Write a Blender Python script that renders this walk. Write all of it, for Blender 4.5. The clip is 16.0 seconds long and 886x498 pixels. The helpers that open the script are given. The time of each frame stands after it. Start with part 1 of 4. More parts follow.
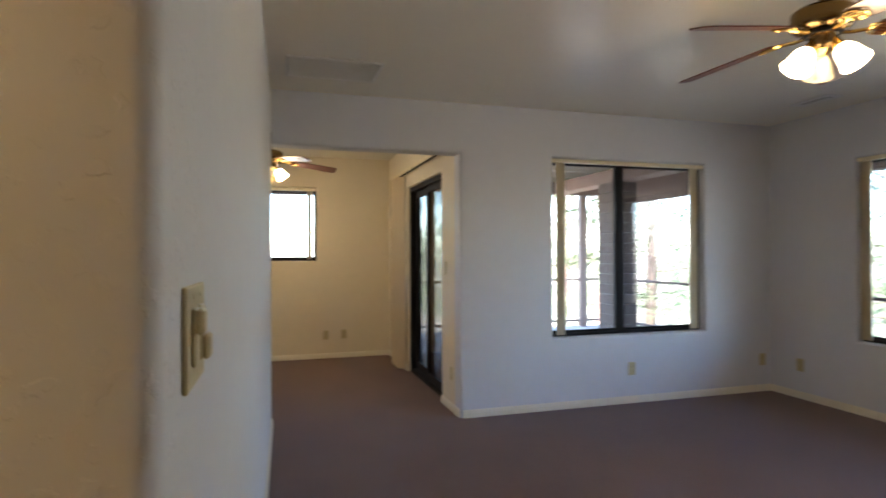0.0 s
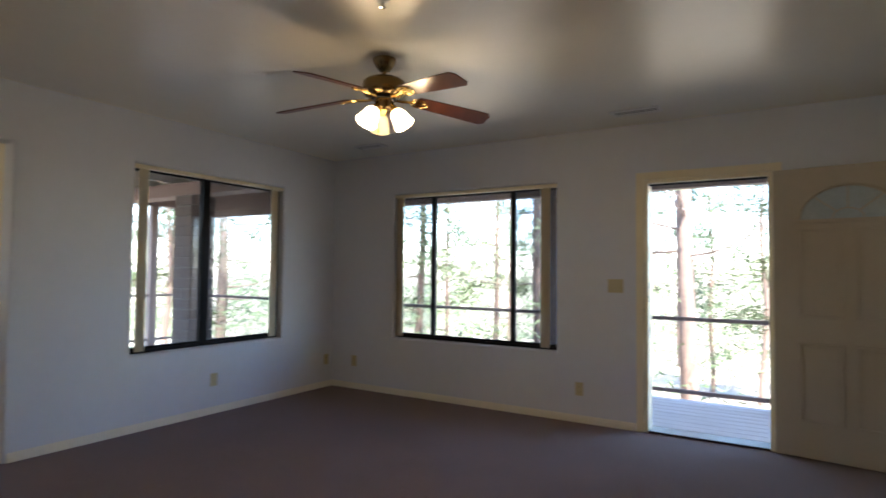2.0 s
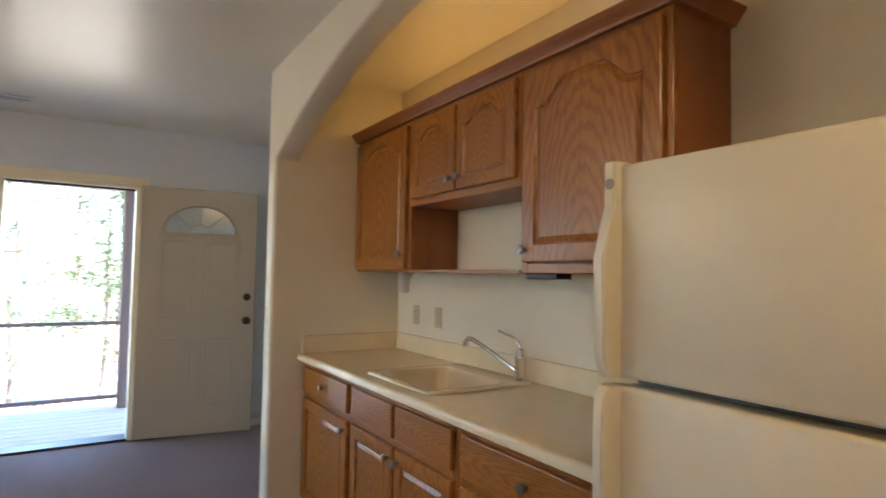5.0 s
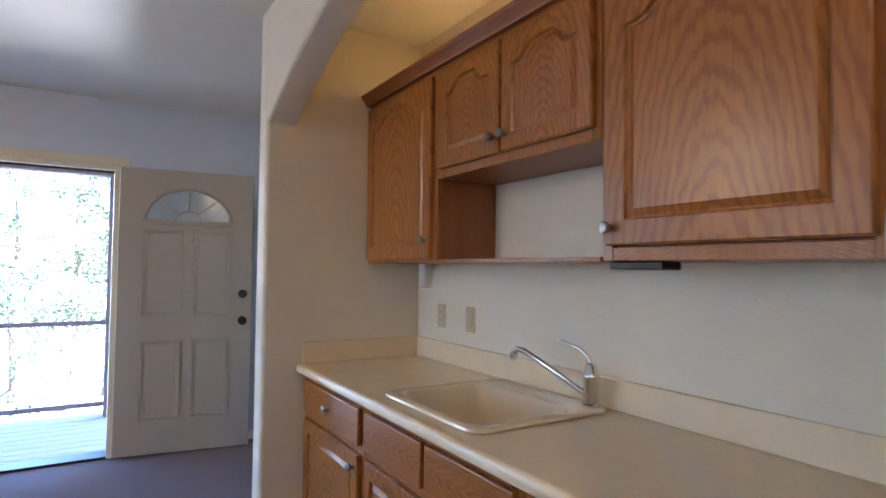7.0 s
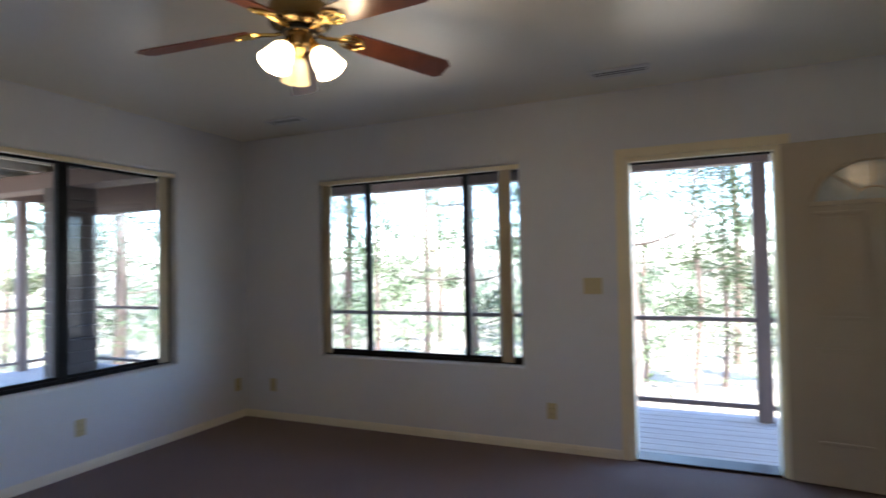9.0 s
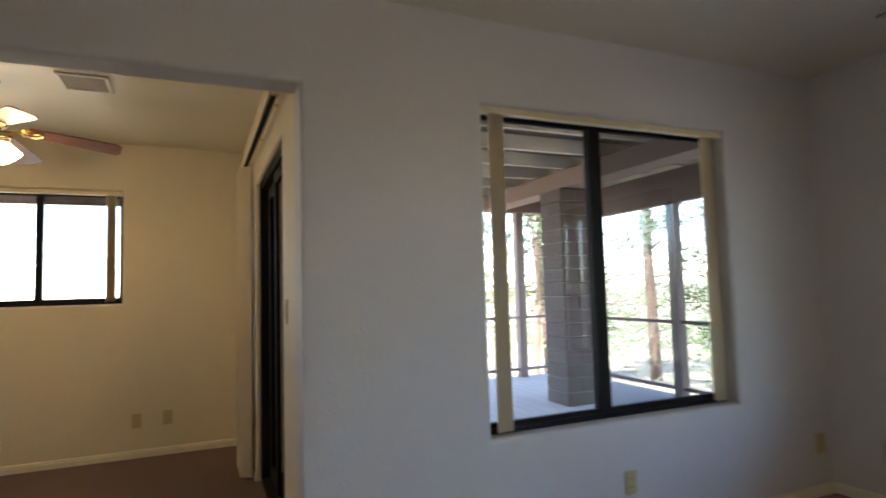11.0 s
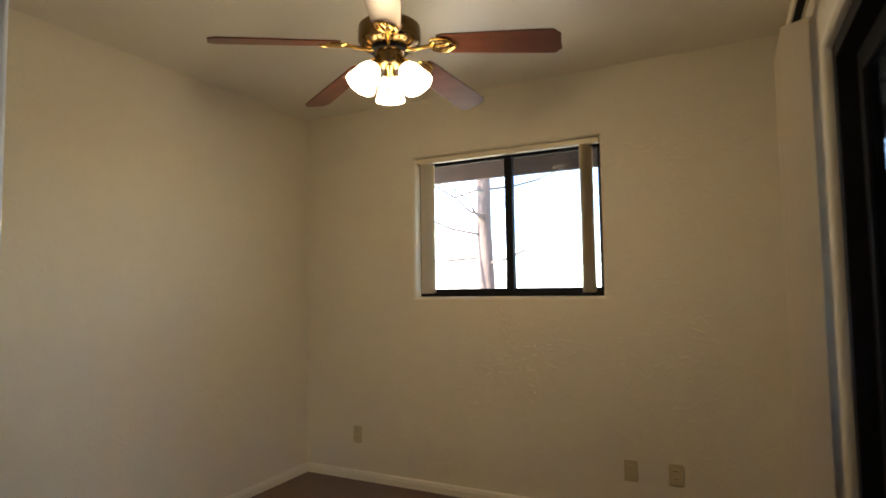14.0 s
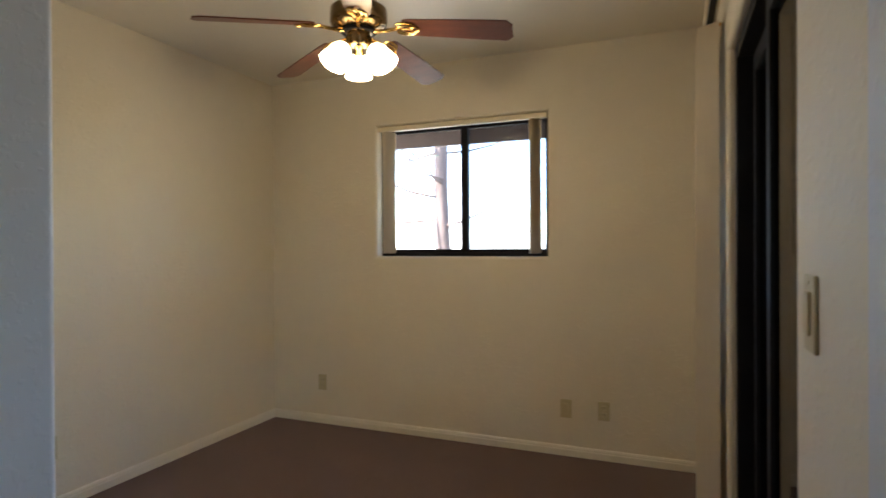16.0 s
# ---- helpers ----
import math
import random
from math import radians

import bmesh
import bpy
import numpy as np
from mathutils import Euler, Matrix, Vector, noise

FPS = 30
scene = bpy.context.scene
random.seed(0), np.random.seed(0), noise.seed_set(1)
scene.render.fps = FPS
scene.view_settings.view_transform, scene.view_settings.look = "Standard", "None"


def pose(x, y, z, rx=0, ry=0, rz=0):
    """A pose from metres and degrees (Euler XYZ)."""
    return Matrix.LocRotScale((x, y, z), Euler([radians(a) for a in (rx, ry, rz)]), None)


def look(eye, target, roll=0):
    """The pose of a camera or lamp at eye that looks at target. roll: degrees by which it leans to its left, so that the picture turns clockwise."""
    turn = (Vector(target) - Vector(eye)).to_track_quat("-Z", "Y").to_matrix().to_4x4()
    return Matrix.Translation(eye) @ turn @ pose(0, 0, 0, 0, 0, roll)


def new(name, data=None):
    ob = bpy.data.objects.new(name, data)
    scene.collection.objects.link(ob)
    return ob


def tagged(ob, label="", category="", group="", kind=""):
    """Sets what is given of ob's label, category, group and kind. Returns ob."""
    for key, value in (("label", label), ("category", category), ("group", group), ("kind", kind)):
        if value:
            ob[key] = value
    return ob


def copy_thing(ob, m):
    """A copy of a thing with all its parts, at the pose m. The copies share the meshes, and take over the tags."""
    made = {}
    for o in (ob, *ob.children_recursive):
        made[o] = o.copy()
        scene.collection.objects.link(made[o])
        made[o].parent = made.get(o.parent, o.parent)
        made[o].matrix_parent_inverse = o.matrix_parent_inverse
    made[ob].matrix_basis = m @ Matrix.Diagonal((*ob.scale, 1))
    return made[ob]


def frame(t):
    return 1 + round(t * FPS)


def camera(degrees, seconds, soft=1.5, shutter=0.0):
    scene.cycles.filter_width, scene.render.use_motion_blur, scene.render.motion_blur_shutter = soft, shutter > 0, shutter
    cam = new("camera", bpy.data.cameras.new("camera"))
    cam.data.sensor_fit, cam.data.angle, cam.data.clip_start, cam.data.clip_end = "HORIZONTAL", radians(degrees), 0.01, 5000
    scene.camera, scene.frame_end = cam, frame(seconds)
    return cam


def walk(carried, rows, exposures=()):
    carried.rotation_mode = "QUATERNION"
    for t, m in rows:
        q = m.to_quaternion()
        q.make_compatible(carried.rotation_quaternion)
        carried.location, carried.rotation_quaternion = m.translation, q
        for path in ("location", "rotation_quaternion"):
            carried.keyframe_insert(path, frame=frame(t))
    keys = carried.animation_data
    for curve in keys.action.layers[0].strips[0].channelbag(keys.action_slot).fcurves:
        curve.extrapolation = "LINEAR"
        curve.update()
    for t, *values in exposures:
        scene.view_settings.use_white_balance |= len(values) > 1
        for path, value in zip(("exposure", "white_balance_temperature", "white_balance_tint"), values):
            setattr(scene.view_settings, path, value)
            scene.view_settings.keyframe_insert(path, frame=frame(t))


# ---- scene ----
cam = camera(76.1, 16.0, soft=1.6, shutter=0.4)
PATH = [
    (0, (0.465, 0.421, 1.33), (1.034, 2.339, 1.34), -0.2),
    (0.5, (0.43, 0.389, 1.313), (1.374, 2.152, 1.344), 0.2),
    (1, (0.383, 0.302, 1.304), (1.643, 1.854, 1.355), 0.2),
    (1.5, (0.318, 0.242, 1.3), (1.82, 1.562, 1.368), 0.5),
    (2, (0.185, 0.331, 1.287), (1.89, 1.374, 1.365), 0.6),
    (2.5, (0.129, 0.42, 1.329), (2.015, 1.081, 1.402), 0.9),
    (3, (-0.01, 0.516, 1.351), (1.981, 0.688, 1.434), 0.8),
    (3.5, (-0.115, 0.607, 1.346), (1.869, 0.378, 1.447), 1.2),
    (4, (-0.17, 0.669, 1.365), (1.753, 0.128, 1.457), 1.0),
    (4.5, (-0.192, 0.747, 1.36), (1.621, -0.093, 1.456), 1.2),
    (5, (-0.203, 0.811, 1.361), (1.482, -0.262, 1.454), 1.0),
    (5.2, (-0.199, 0.827, 1.361), (1.441, -0.315, 1.45), 1.0),
    (6.2, (0.06, 0.64, 1.35), (1.78, -0.42, 1.44), 0.8),
    (7.3, (0.49, 0.566, 1.348), (2.195, -0.478, 1.408), 0.6),
    (7.5, (0.558, 0.602, 1.338), (2.334, -0.315, 1.396), 0.4),
    (8, (0.717, 0.732, 1.312), (2.667, 0.295, 1.375), 0.0),
    (8.5, (0.856, 0.789, 1.362), (2.842, 1.025, 1.408), -0.6),
    (9, (0.965, 0.92, 1.351), (2.792, 1.732, 1.404), -1.1),
    (9.5, (1.046, 1.247, 1.329), (2.653, 2.436, 1.397), -1.1),
    (10, (1.232, 1.556, 1.269), (2.575, 3.034, 1.37), -1.4),
    (10.2, (1.305, 1.721, 1.254), (2.545, 3.287, 1.37), -1.6),
    (12.3, (1.598, 3.621, 1.343), (1.655, 5.616, 1.467), -1.1),
    (12.5, (1.583, 3.766, 1.349), (1.531, 5.761, 1.478), -1.1),
    (13, (1.571, 4.059, 1.367), (1.241, 6.028, 1.49), -1.1),
    (13.5, (1.615, 4.278, 1.335), (0.955, 6.162, 1.468), -1.3),
    (14, (1.587, 4.436, 1.299), (0.69, 6.219, 1.426), -0.9),
    (14.5, (1.608, 4.507, 1.257), (0.62, 6.243, 1.351), -0.8),
    (15, (1.678, 4.439, 1.261), (0.676, 6.17, 1.294), -0.9),
    (15.5, (1.713, 4.259, 1.247), (0.743, 6.007, 1.255), -0.4),
    (16, (1.697, 4.151, 1.291), (0.939, 6.002, 1.282), -0.3),
]
EXPOSURE = ((0.0, 4.6, 6100, 12), (0.6, 4.45, 6050, 12), (1.0, 4.2, 6050, 12), (1.5, 3.98, 5900, 12), (2.6, 4.0, 6300, 13), (3.5, 4.6, 6350, 14), (5.0, 5.1, 5750, 12), (7.4, 5.2, 4850, 20),
            (8.0, 4.85, 5000, 15), (8.4, 4.4, 5300, 13), (9.0, 3.95, 5750, 12), (9.5, 3.88, 6050, 13), (10.2, 4.1, 6250, 12), (12.3, 4.1, 6750, 11), (13.2, 4.02, 6750, 11),
            (14.0, 3.97, 6050, 11), (15.0, 4.0, 5150, 11), (15.5, 4.08, 4950, 12), (16.0, 4.13, 5600, 11))
walk(cam, [(t, look(e, g, r)) for t, e, g, r in PATH], EXPOSURE)
SKY, SUN = 0.13, 3.8
GLOW, KITCH, HALL = 0.8, 0.22, 2.75
LAMP1, LAMP2 = 0.44, 0.28
FAN1, FAN2 = 36.0, 11.0
SH1, SH2 = 12.0, 110.0
# ---------- world, sun, lights ----------
world = bpy.data.worlds.new("sky")
scene.world = world
world.use_nodes = True
wn = world.node_tree.nodes
sky = wn.new("ShaderNodeTexSky")
sky.sky_type = 'NISHITA'
sky.sun_disc = False
sky.sun_elevation = radians(58)
sky.sun_rotation = radians(225)
sky.air_density, sky.dust_density, sky.ozone_density = 1.0, 0.5, 3.0
world.node_tree.links.new(sky.outputs[0], wn["Background"].inputs[0])
wn["Background"].inputs[1].default_value = SKY
sun = new("sun", bpy.data.lights.new("sun", 'SUN'))
sun.data.energy, sun.data.angle, sun.data.color = SUN, radians(0.5), (1.0, 0.95, 0.88)
sun.matrix_world = look((-44.2, -44.2, 100), (0, 0, 0))


def lamp(x, y, z, watts, radius=0.04, color=(1.0, 0.68, 0.36)):
    ob = new("bulb_light", bpy.data.lights.new("bulb_light", 'POINT'))
    ob.data.energy, ob.data.shadow_soft_size, ob.data.color = watts, radius, color
    ob.location = (x, y, z)
    return ob


# ---------- materials ----------
def material(name, color, rough=0.6, metal=0.0, var=0.06, scale=6.0, bump=0.0, bscale=60.0, spec=0.5, stretch=(1, 1, 1), color2=None, dist=0.01):
    m = bpy.data.materials.new(name)
    m.use_nodes = True
    n, l = m.node_tree.nodes, m.node_tree.links
    p = n["Principled BSDF"]
    p.inputs["Roughness"].default_value, p.inputs["Metallic"].default_value = rough, metal
    p.inputs["Specular IOR Level"].default_value = spec
    tc = n.new("ShaderNodeTexCoord")
    mp = n.new("ShaderNodeMapping")
    mp.inputs["Scale"].default_value = stretch
    l.new(tc.outputs["Object"], mp.inputs[0])
    n1, n2 = n.new("ShaderNodeTexNoise"), n.new("ShaderNodeTexNoise")
    n1.inputs["Scale"].default_value, n2.inputs["Scale"].default_value = scale, scale * 9
    n1.inputs["Detail"].default_value = n2.inputs["Detail"].default_value = 5
    for q in (n1, n2):
        l.new(mp.outputs[0], q.inputs["Vector"])
    mix = n.new("ShaderNodeMix")
    mix.data_type = 'FLOAT'
    mix.inputs[0].default_value = 0.45
    l.new(n1.outputs["Fac"], mix.inputs[2]), l.new(n2.outputs["Fac"], mix.inputs[3])
    ramp = n.new("ShaderNodeValToRGB")
    ramp.color_ramp.elements[0].position, ramp.color_ramp.elements[1].position = 0.3, 0.7
    dark = color2 or [c * (1 - var) for c in color]
    light = color if color2 else [min(1, c * (1 + var)) for c in color]
    ramp.color_ramp.elements[0].color, ramp.color_ramp.elements[1].color = (*dark, 1), (*light, 1)
    l.new(mix.outputs[0], ramp.inputs[0])
    l.new(ramp.outputs[0], p.inputs["Base Color"])
    if bump:
        b = n.new("ShaderNodeTexNoise")
        b.inputs["Scale"].default_value, b.inputs["Detail"].default_value = bscale, 4
        l.new(mp.outputs[0], b.inputs["Vector"])
        bn = n.new("ShaderNodeBump")
        bn.inputs["Strength"].default_value, bn.inputs["Distance"].default_value = bump, dist
        l.new(b.outputs["Fac"], bn.inputs["Height"])
        l.new(bn.outputs[0], p.inputs["Normal"])
    return m


def drywall(name, color):
    """Hand-trowelled skip texture: smooth flats with raised flakes."""
    m = material(name, color, rough=0.62, var=0.025, scale=1.3, spec=0.35)
    n, l = m.node_tree.nodes, m.node_tree.links
    tc = n.new("ShaderNodeTexCoord")
    a, c = n.new("ShaderNodeTexNoise"), n.new("ShaderNodeTexNoise")
    a.inputs["Scale"].default_value, a.inputs["Detail"].default_value = 42, 5
    c.inputs["Scale"].default_value = 5
    r = n.new("ShaderNodeValToRGB")
    r.color_ramp.elements[0].position, r.color_ramp.elements[1].position = 0.57, 0.62
    mul = n.new("ShaderNodeMath")
    mul.operation = 'MULTIPLY'
    l.new(tc.outputs["Object"], a.inputs["Vector"]), l.new(tc.outputs["Object"], c.inputs["Vector"])
    l.new(a.outputs["Fac"], r.inputs[0])
    l.new(r.outputs[0], mul.inputs[0]), l.new(c.outputs["Fac"], mul.inputs[1])
    b = n.new("ShaderNodeBump")
    b.inputs["Strength"].default_value, b.inputs["Distance"].default_value = 0.36, 0.004
    l.new(mul.outputs[0], b.inputs["Height"])
    l.new(b.outputs[0], n["Principled BSDF"].inputs["Normal"])
    return m


def oak(name, along):
    """Plain-sawn oak: fine pores along the grain and nested cathedral figure, different on every board."""
    s = [60, 60, 60]
    s[along] = 2.2
    m = material(name, (0.43, 0.176, 0.029), rough=0.30, color2=(0.275, 0.097, 0.015), scale=1.0, stretch=s, bump=0.10, bscale=1.5, dist=0.001)
    n, l = m.node_tree.nodes, m.node_tree.links
    ramp = [q for q in n if q.bl_idname == "ShaderNodeValToRGB"][0]
    tc = [q for q in n if q.bl_idname == "ShaderNodeTexCoord"][0]
    info = n.new("ShaderNodeObjectInfo")
    off = n.new("ShaderNodeCombineXYZ")
    mul = n.new("ShaderNodeMath")
    mul.operation, mul.inputs[1].default_value = 'MULTIPLY', 0.5
    l.new(info.outputs["Random"], mul.inputs[0])
    l.new(mul.outputs[0], off.inputs[along])
    add = n.new("ShaderNodeVectorMath")
    add.operation = 'ADD'
    l.new(tc.outputs["Generated"], add.inputs[0]), l.new(off.outputs[0], add.inputs[1])
    mp = n.new("ShaderNodeMapping")
    s2 = [1.0, 0.0, 1.0]
    s2[along] = 0.34
    cross = 2 if along == 0 else 0
    loc = [0.0, 0.0, 0.0]
    loc[cross], loc[along] = -0.5, 0.06
    mp.inputs["Scale"].default_value, mp.inputs["Location"].default_value = s2, loc
    l.new(add.outputs[0], mp.inputs[0])
    w = n.new("ShaderNodeTexWave")
    w.wave_type, w.rings_direction = 'RINGS', 'SPHERICAL'
    w.inputs["Scale"].default_value, w.inputs["Distortion"].default_value = 7.5, 5.0
    w.inputs["Detail"].default_value, w.inputs["Detail Scale"].default_value = 3, 2.2
    l.new(mp.outputs[0], w.inputs["Vector"])
    r2 = n.new("ShaderNodeValToRGB")
    r2.color_ramp.elements[0].color, r2.color_ramp.elements[1].color = (0.55, 0.42, 0.30, 1), (1, 1, 1, 1)
    r2.color_ramp.elements[0].position, r2.color_ramp.elements[1].position = 0.05, 0.6
    l.new(w.outputs["Fac"], r2.inputs[0])
    mix = n.new("ShaderNodeMix")
    mix.data_type, mix.blend_type = 'RGBA', 'MULTIPLY'
    mix.inputs[0].default_value = 0.6
    l.new(ramp.outputs[0], mix.inputs[6]), l.new(r2.outputs[0], mix.inputs[7])
    l.new(mix.outputs[2], n["Principled BSDF"].inputs["Base Color"])
    return m


def glass(name, tint=(1, 1, 1), mirror=0.06):
    m = bpy.data.materials.new(name)
    m.use_nodes = True
    n, l = m.node_tree.nodes, m.node_tree.links
    n.remove(n["Principled BSDF"])
    t, g, mx = n.new("ShaderNodeBsdfTransparent"), n.new("ShaderNodeBsdfGlossy"), n.new("ShaderNodeMixShader")
    lw = n.new("ShaderNodeLayerWeight")
    lw.inputs[0].default_value = 0.5
    pw, ml = n.new("ShaderNodeMath"), n.new("ShaderNodeMath")
    pw.operation, pw.inputs[1].default_value = 'POWER', 4.0
    ml.operation, ml.inputs[1].default_value, ml.inputs[2].default_value = 'MULTIPLY_ADD', 0.55, mirror / 2
    l.new(lw.outputs["Facing"], pw.inputs[0]), l.new(pw.outputs[0], ml.inputs[0])
    t.inputs[0].default_value = (*tint, 1)
    g.inputs["Roughness"].default_value = 0.02
    l.new(ml.outputs[0], mx.inputs[0]), l.new(t.outputs[0], mx.inputs[1]), l.new(g.outputs[0], mx.inputs[2])
    l.new(mx.outputs[0], n["Material Output"].inputs[0])
    return m


def glowing(name, color, strength):
    m = bpy.data.materials.new(name)
    m.use_nodes = True
    p = m.node_tree.nodes["Principled BSDF"]
    p.inputs["Base Color"].default_value = (0.9, 0.88, 0.82, 1)
    p.inputs["Roughness"].default_value = 0.35
    p.inputs["Emission Color"].default_value = (*color, 1)
    p.inputs["Emission Strength"].default_value = strength
    return m


WALL = drywall("wall_paint", (0.68, 0.70, 0.74))
CREAM = drywall("cream_wall_paint", (0.76, 0.70, 0.56))
CEIL = material("ceiling_paint", (0.79, 0.75, 0.645), rough=0.34, spec=1.0, var=0.02, scale=2.0, bump=0.12, bscale=9, dist=0.004)
TRIM = material("cream_trim_paint", (0.80, 0.72, 0.52), rough=0.4, var=0.03, scale=8)
SKIRT = material("skirting_paint", (0.80, 0.755, 0.64), rough=0.42, var=0.04, scale=7)
PLASTIC = material("almond_plastic", (0.54, 0.47, 0.27), rough=0.4, var=0.03)
CARPET = material("brown_carpet", (0.165, 0.108, 0.092), rough=0.95, color2=(0.12, 0.077, 0.066), scale=2.2, bump=0.7, bscale=420, spec=0.1, dist=0.004)
pile = CARPET.node_tree.nodes["Principled BSDF"]
pile.inputs["Sheen Weight"].default_value, pile.inputs["Sheen Roughness"].default_value = 0.34, 0.45
pile.inputs["Sheen Tint"].default_value = (0.80, 0.74, 0.74, 1)
OAKV, OAKH = oak("oak_upright_grain", 2), oak("oak_level_grain", 0)
# Darker, redder oak: shade on cabinet sides and toe kicks is in the colour.
OAKD = material("shaded_red_oak", (0.30, 0.105, 0.026), rough=0.4, var=0.15, scale=2, stretch=(9, 9, 1))
LAMINATE = material("cream_laminate", (0.78, 0.66, 0.45), rough=0.25, var=0.05, scale=9)
SINKM = material("almond_porcelain", (0.72, 0.62, 0.44), rough=0.12, var=0.02)
FRIDGE = material("almond_enamel", (0.71, 0.665, 0.55), rough=0.34, var=0.02, scale=3, bump=0.10, bscale=420, dist=0.001)
GASKET = material("grey_gasket", (0.20, 0.20, 0.20), rough=0.6)
CHROME = material("chrome", (0.8, 0.8, 0.82), rough=0.1, metal=1.0, var=0.02)
PEWTER = material("dark_pewter", (0.28, 0.26, 0.24), rough=0.3, metal=1.0, var=0.1, scale=30)
BRASS = material("polished_brass", (0.78, 0.52, 0.16), rough=0.18, metal=1.0, var=0.06, scale=12)
ANTIQUE = material("antique_brass", (0.24, 0.165, 0.075), rough=0.24, metal=1.0, var=0.12, scale=12)
BLADE = material("dark_cherry_blade", (0.17, 0.055, 0.03), rough=0.3, color2=(0.08, 0.025, 0.016), scale=1.2, stretch=(3, 22, 22))
BLACK = material("black_aluminium", (0.012, 0.012, 0.014), rough=0.6, spec=0.12, var=0.1)
SLAT = material("beige_blind_slat", (0.86, 0.80, 0.66), rough=0.5, var=0.05, stretch=(30, 30, 1))
tr = SLAT.node_tree.nodes.new("ShaderNodeBsdfTranslucent")
tr.inputs[0].default_value = (0.78, 0.66, 0.44, 1)
mx = SLAT.node_tree.nodes.new("ShaderNodeMixShader")
mx.inputs[0].default_value = 0.4
SLAT.node_tree.links.new(SLAT.node_tree.nodes["Principled BSDF"].outputs[0], mx.inputs[1])
SLAT.node_tree.links.new(tr.outputs[0], mx.inputs[2])
SLAT.node_tree.links.new(mx.outputs[0], SLAT.node_tree.nodes["Material Output"].inputs[0])
DOORP = material("almond_door_paint", (0.45, 0.385, 0.285), rough=0.42, var=0.03, scale=5, bump=0.05, bscale=90, dist=0.001)
BRONZE = material("dark_bronze", (0.05, 0.04, 0.035), rough=0.35, metal=1.0)
WHITE = material("white_enamel", (0.78, 0.77, 0.74), rough=0.35, var=0.02)
DARK = material("dark_void", (0.03, 0.028, 0.025), rough=0.8)
FILTER = material("grey_filter", (0.22, 0.20, 0.18), rough=0.9, var=0.1, scale=30)
DECKM = material("weathered_deck_board", (0.42, 0.35, 0.305), rough=0.9, var=0.14, scale=3, stretch=(9, 0.6, 9), bump=0.2, bscale=40, dist=0.002)
STAINED = material("brown_stained_timber", (0.16, 0.110, 0.092), rough=0.7, var=0.2, scale=3, stretch=(7, 7, 0.8), bump=0.2, bscale=30, dist=0.003)
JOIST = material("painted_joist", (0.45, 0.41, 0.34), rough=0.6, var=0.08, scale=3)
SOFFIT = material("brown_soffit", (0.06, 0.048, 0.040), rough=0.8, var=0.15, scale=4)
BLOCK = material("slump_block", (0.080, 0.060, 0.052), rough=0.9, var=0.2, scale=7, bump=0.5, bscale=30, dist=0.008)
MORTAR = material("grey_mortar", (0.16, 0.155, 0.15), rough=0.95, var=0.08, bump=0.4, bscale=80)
STUCCO = material("tan_stucco", (0.45, 0.36, 0.27), rough=0.9, var=0.06, bump=0.4, bscale=40)
BARK = material("ponderosa_bark", (0.16, 0.105, 0.075), rough=0.95, color2=(0.07, 0.048, 0.036), scale=5, stretch=(1, 1, 0.25), bump=1.0, bscale=9, dist=0.03)
NEEDLE = material("pine_needles", (0.076, 0.095, 0.036), rough=0.6, color2=(0.034, 0.054, 0.024), scale=0.8, spec=0.3)
BRUSH = material("scrub_leaves", (0.075, 0.105, 0.04), rough=0.7, color2=(0.04, 0.062, 0.024), scale=0.5, spec=0.3)
EARTH = material("pine_litter_ground", (0.24, 0.19, 0.13), rough=0.95, color2=(0.12, 0.105, 0.07), scale=0.25, bump=0.5, bscale=3, dist=0.1)
CLEAR = glass("window_glass")
SCREEN = glass("screened_glass", (0.72, 0.74, 0.76))
TINTED = glass("tinted_glass", (0.36, 0.37, 0.37))
FROST = material("leaded_glass", (0.42, 0.48, 0.50), rough=0.12, var=0.15, scale=6, bump=0.3, bscale=25, dist=0.003)
UNLIT = material("frosted_glass", (0.80, 0.70, 0.50), rough=0.4, var=0.02)
SHADE = glowing("lit_frosted_glass", (1.0, 0.76, 0.42), GLOW)
MARK = material("badge_grey", (0.30, 0.28, 0.25), rough=0.55)


# ---------- building helpers ----------
def box_into(bm, x0, x1, y0, y1, z0, z1):
    vs = [bm.verts.new((x, y, z)) for x in (x0, x1) for y in (y0, y1) for z in (z0, z1)]
    for a in ((0, 1, 3, 2), (4, 6, 7, 5), (0, 4, 5, 1), (2, 3, 7, 6), (0, 2, 6, 4), (1, 5, 7, 3)):
        bm.faces.new([vs[i] for i in a])


def block(x0, x1, y0, y1, z0, z1, bevel=0.0, seg=2):
    bm = bmesh.new()
    box_into(bm, min(x0, x1), max(x0, x1), min(y0, y1), max(y0, y1), min(z0, z1), max(z0, z1))
    if bevel:
        bmesh.ops.bevel(bm, geom=bm.edges[:], offset=bevel, segments=seg, affect='EDGES', profile=0.5)
    return bm


def part(name, bm, mat, parent=None, label="", smooth=False):
    bmesh.ops.recalc_face_normals(bm, faces=bm.faces[:])
    me = bpy.data.meshes.new(name)
    bm.to_mesh(me)
    bm.free()
    me.materials.append(mat)
    if smooth:
        me.polygons.foreach_set("use_smooth", [True] * len(me.polygons))
        me.set_sharp_from_angle(angle=radians(38))
    ob = new(name, me)
    if parent is not None:
        ob.parent = parent
    if label:
        tagged(ob, label)
    return ob


def thing(name, label, category, x=0, y=0, z=0, turn=0, group="", kind=""):
    ob = new(name)
    ob.empty_display_size = 0.1
    ob.matrix_world = pose(x, y, z, 0, 0, turn)
    return tagged(ob, label, category, group, kind)


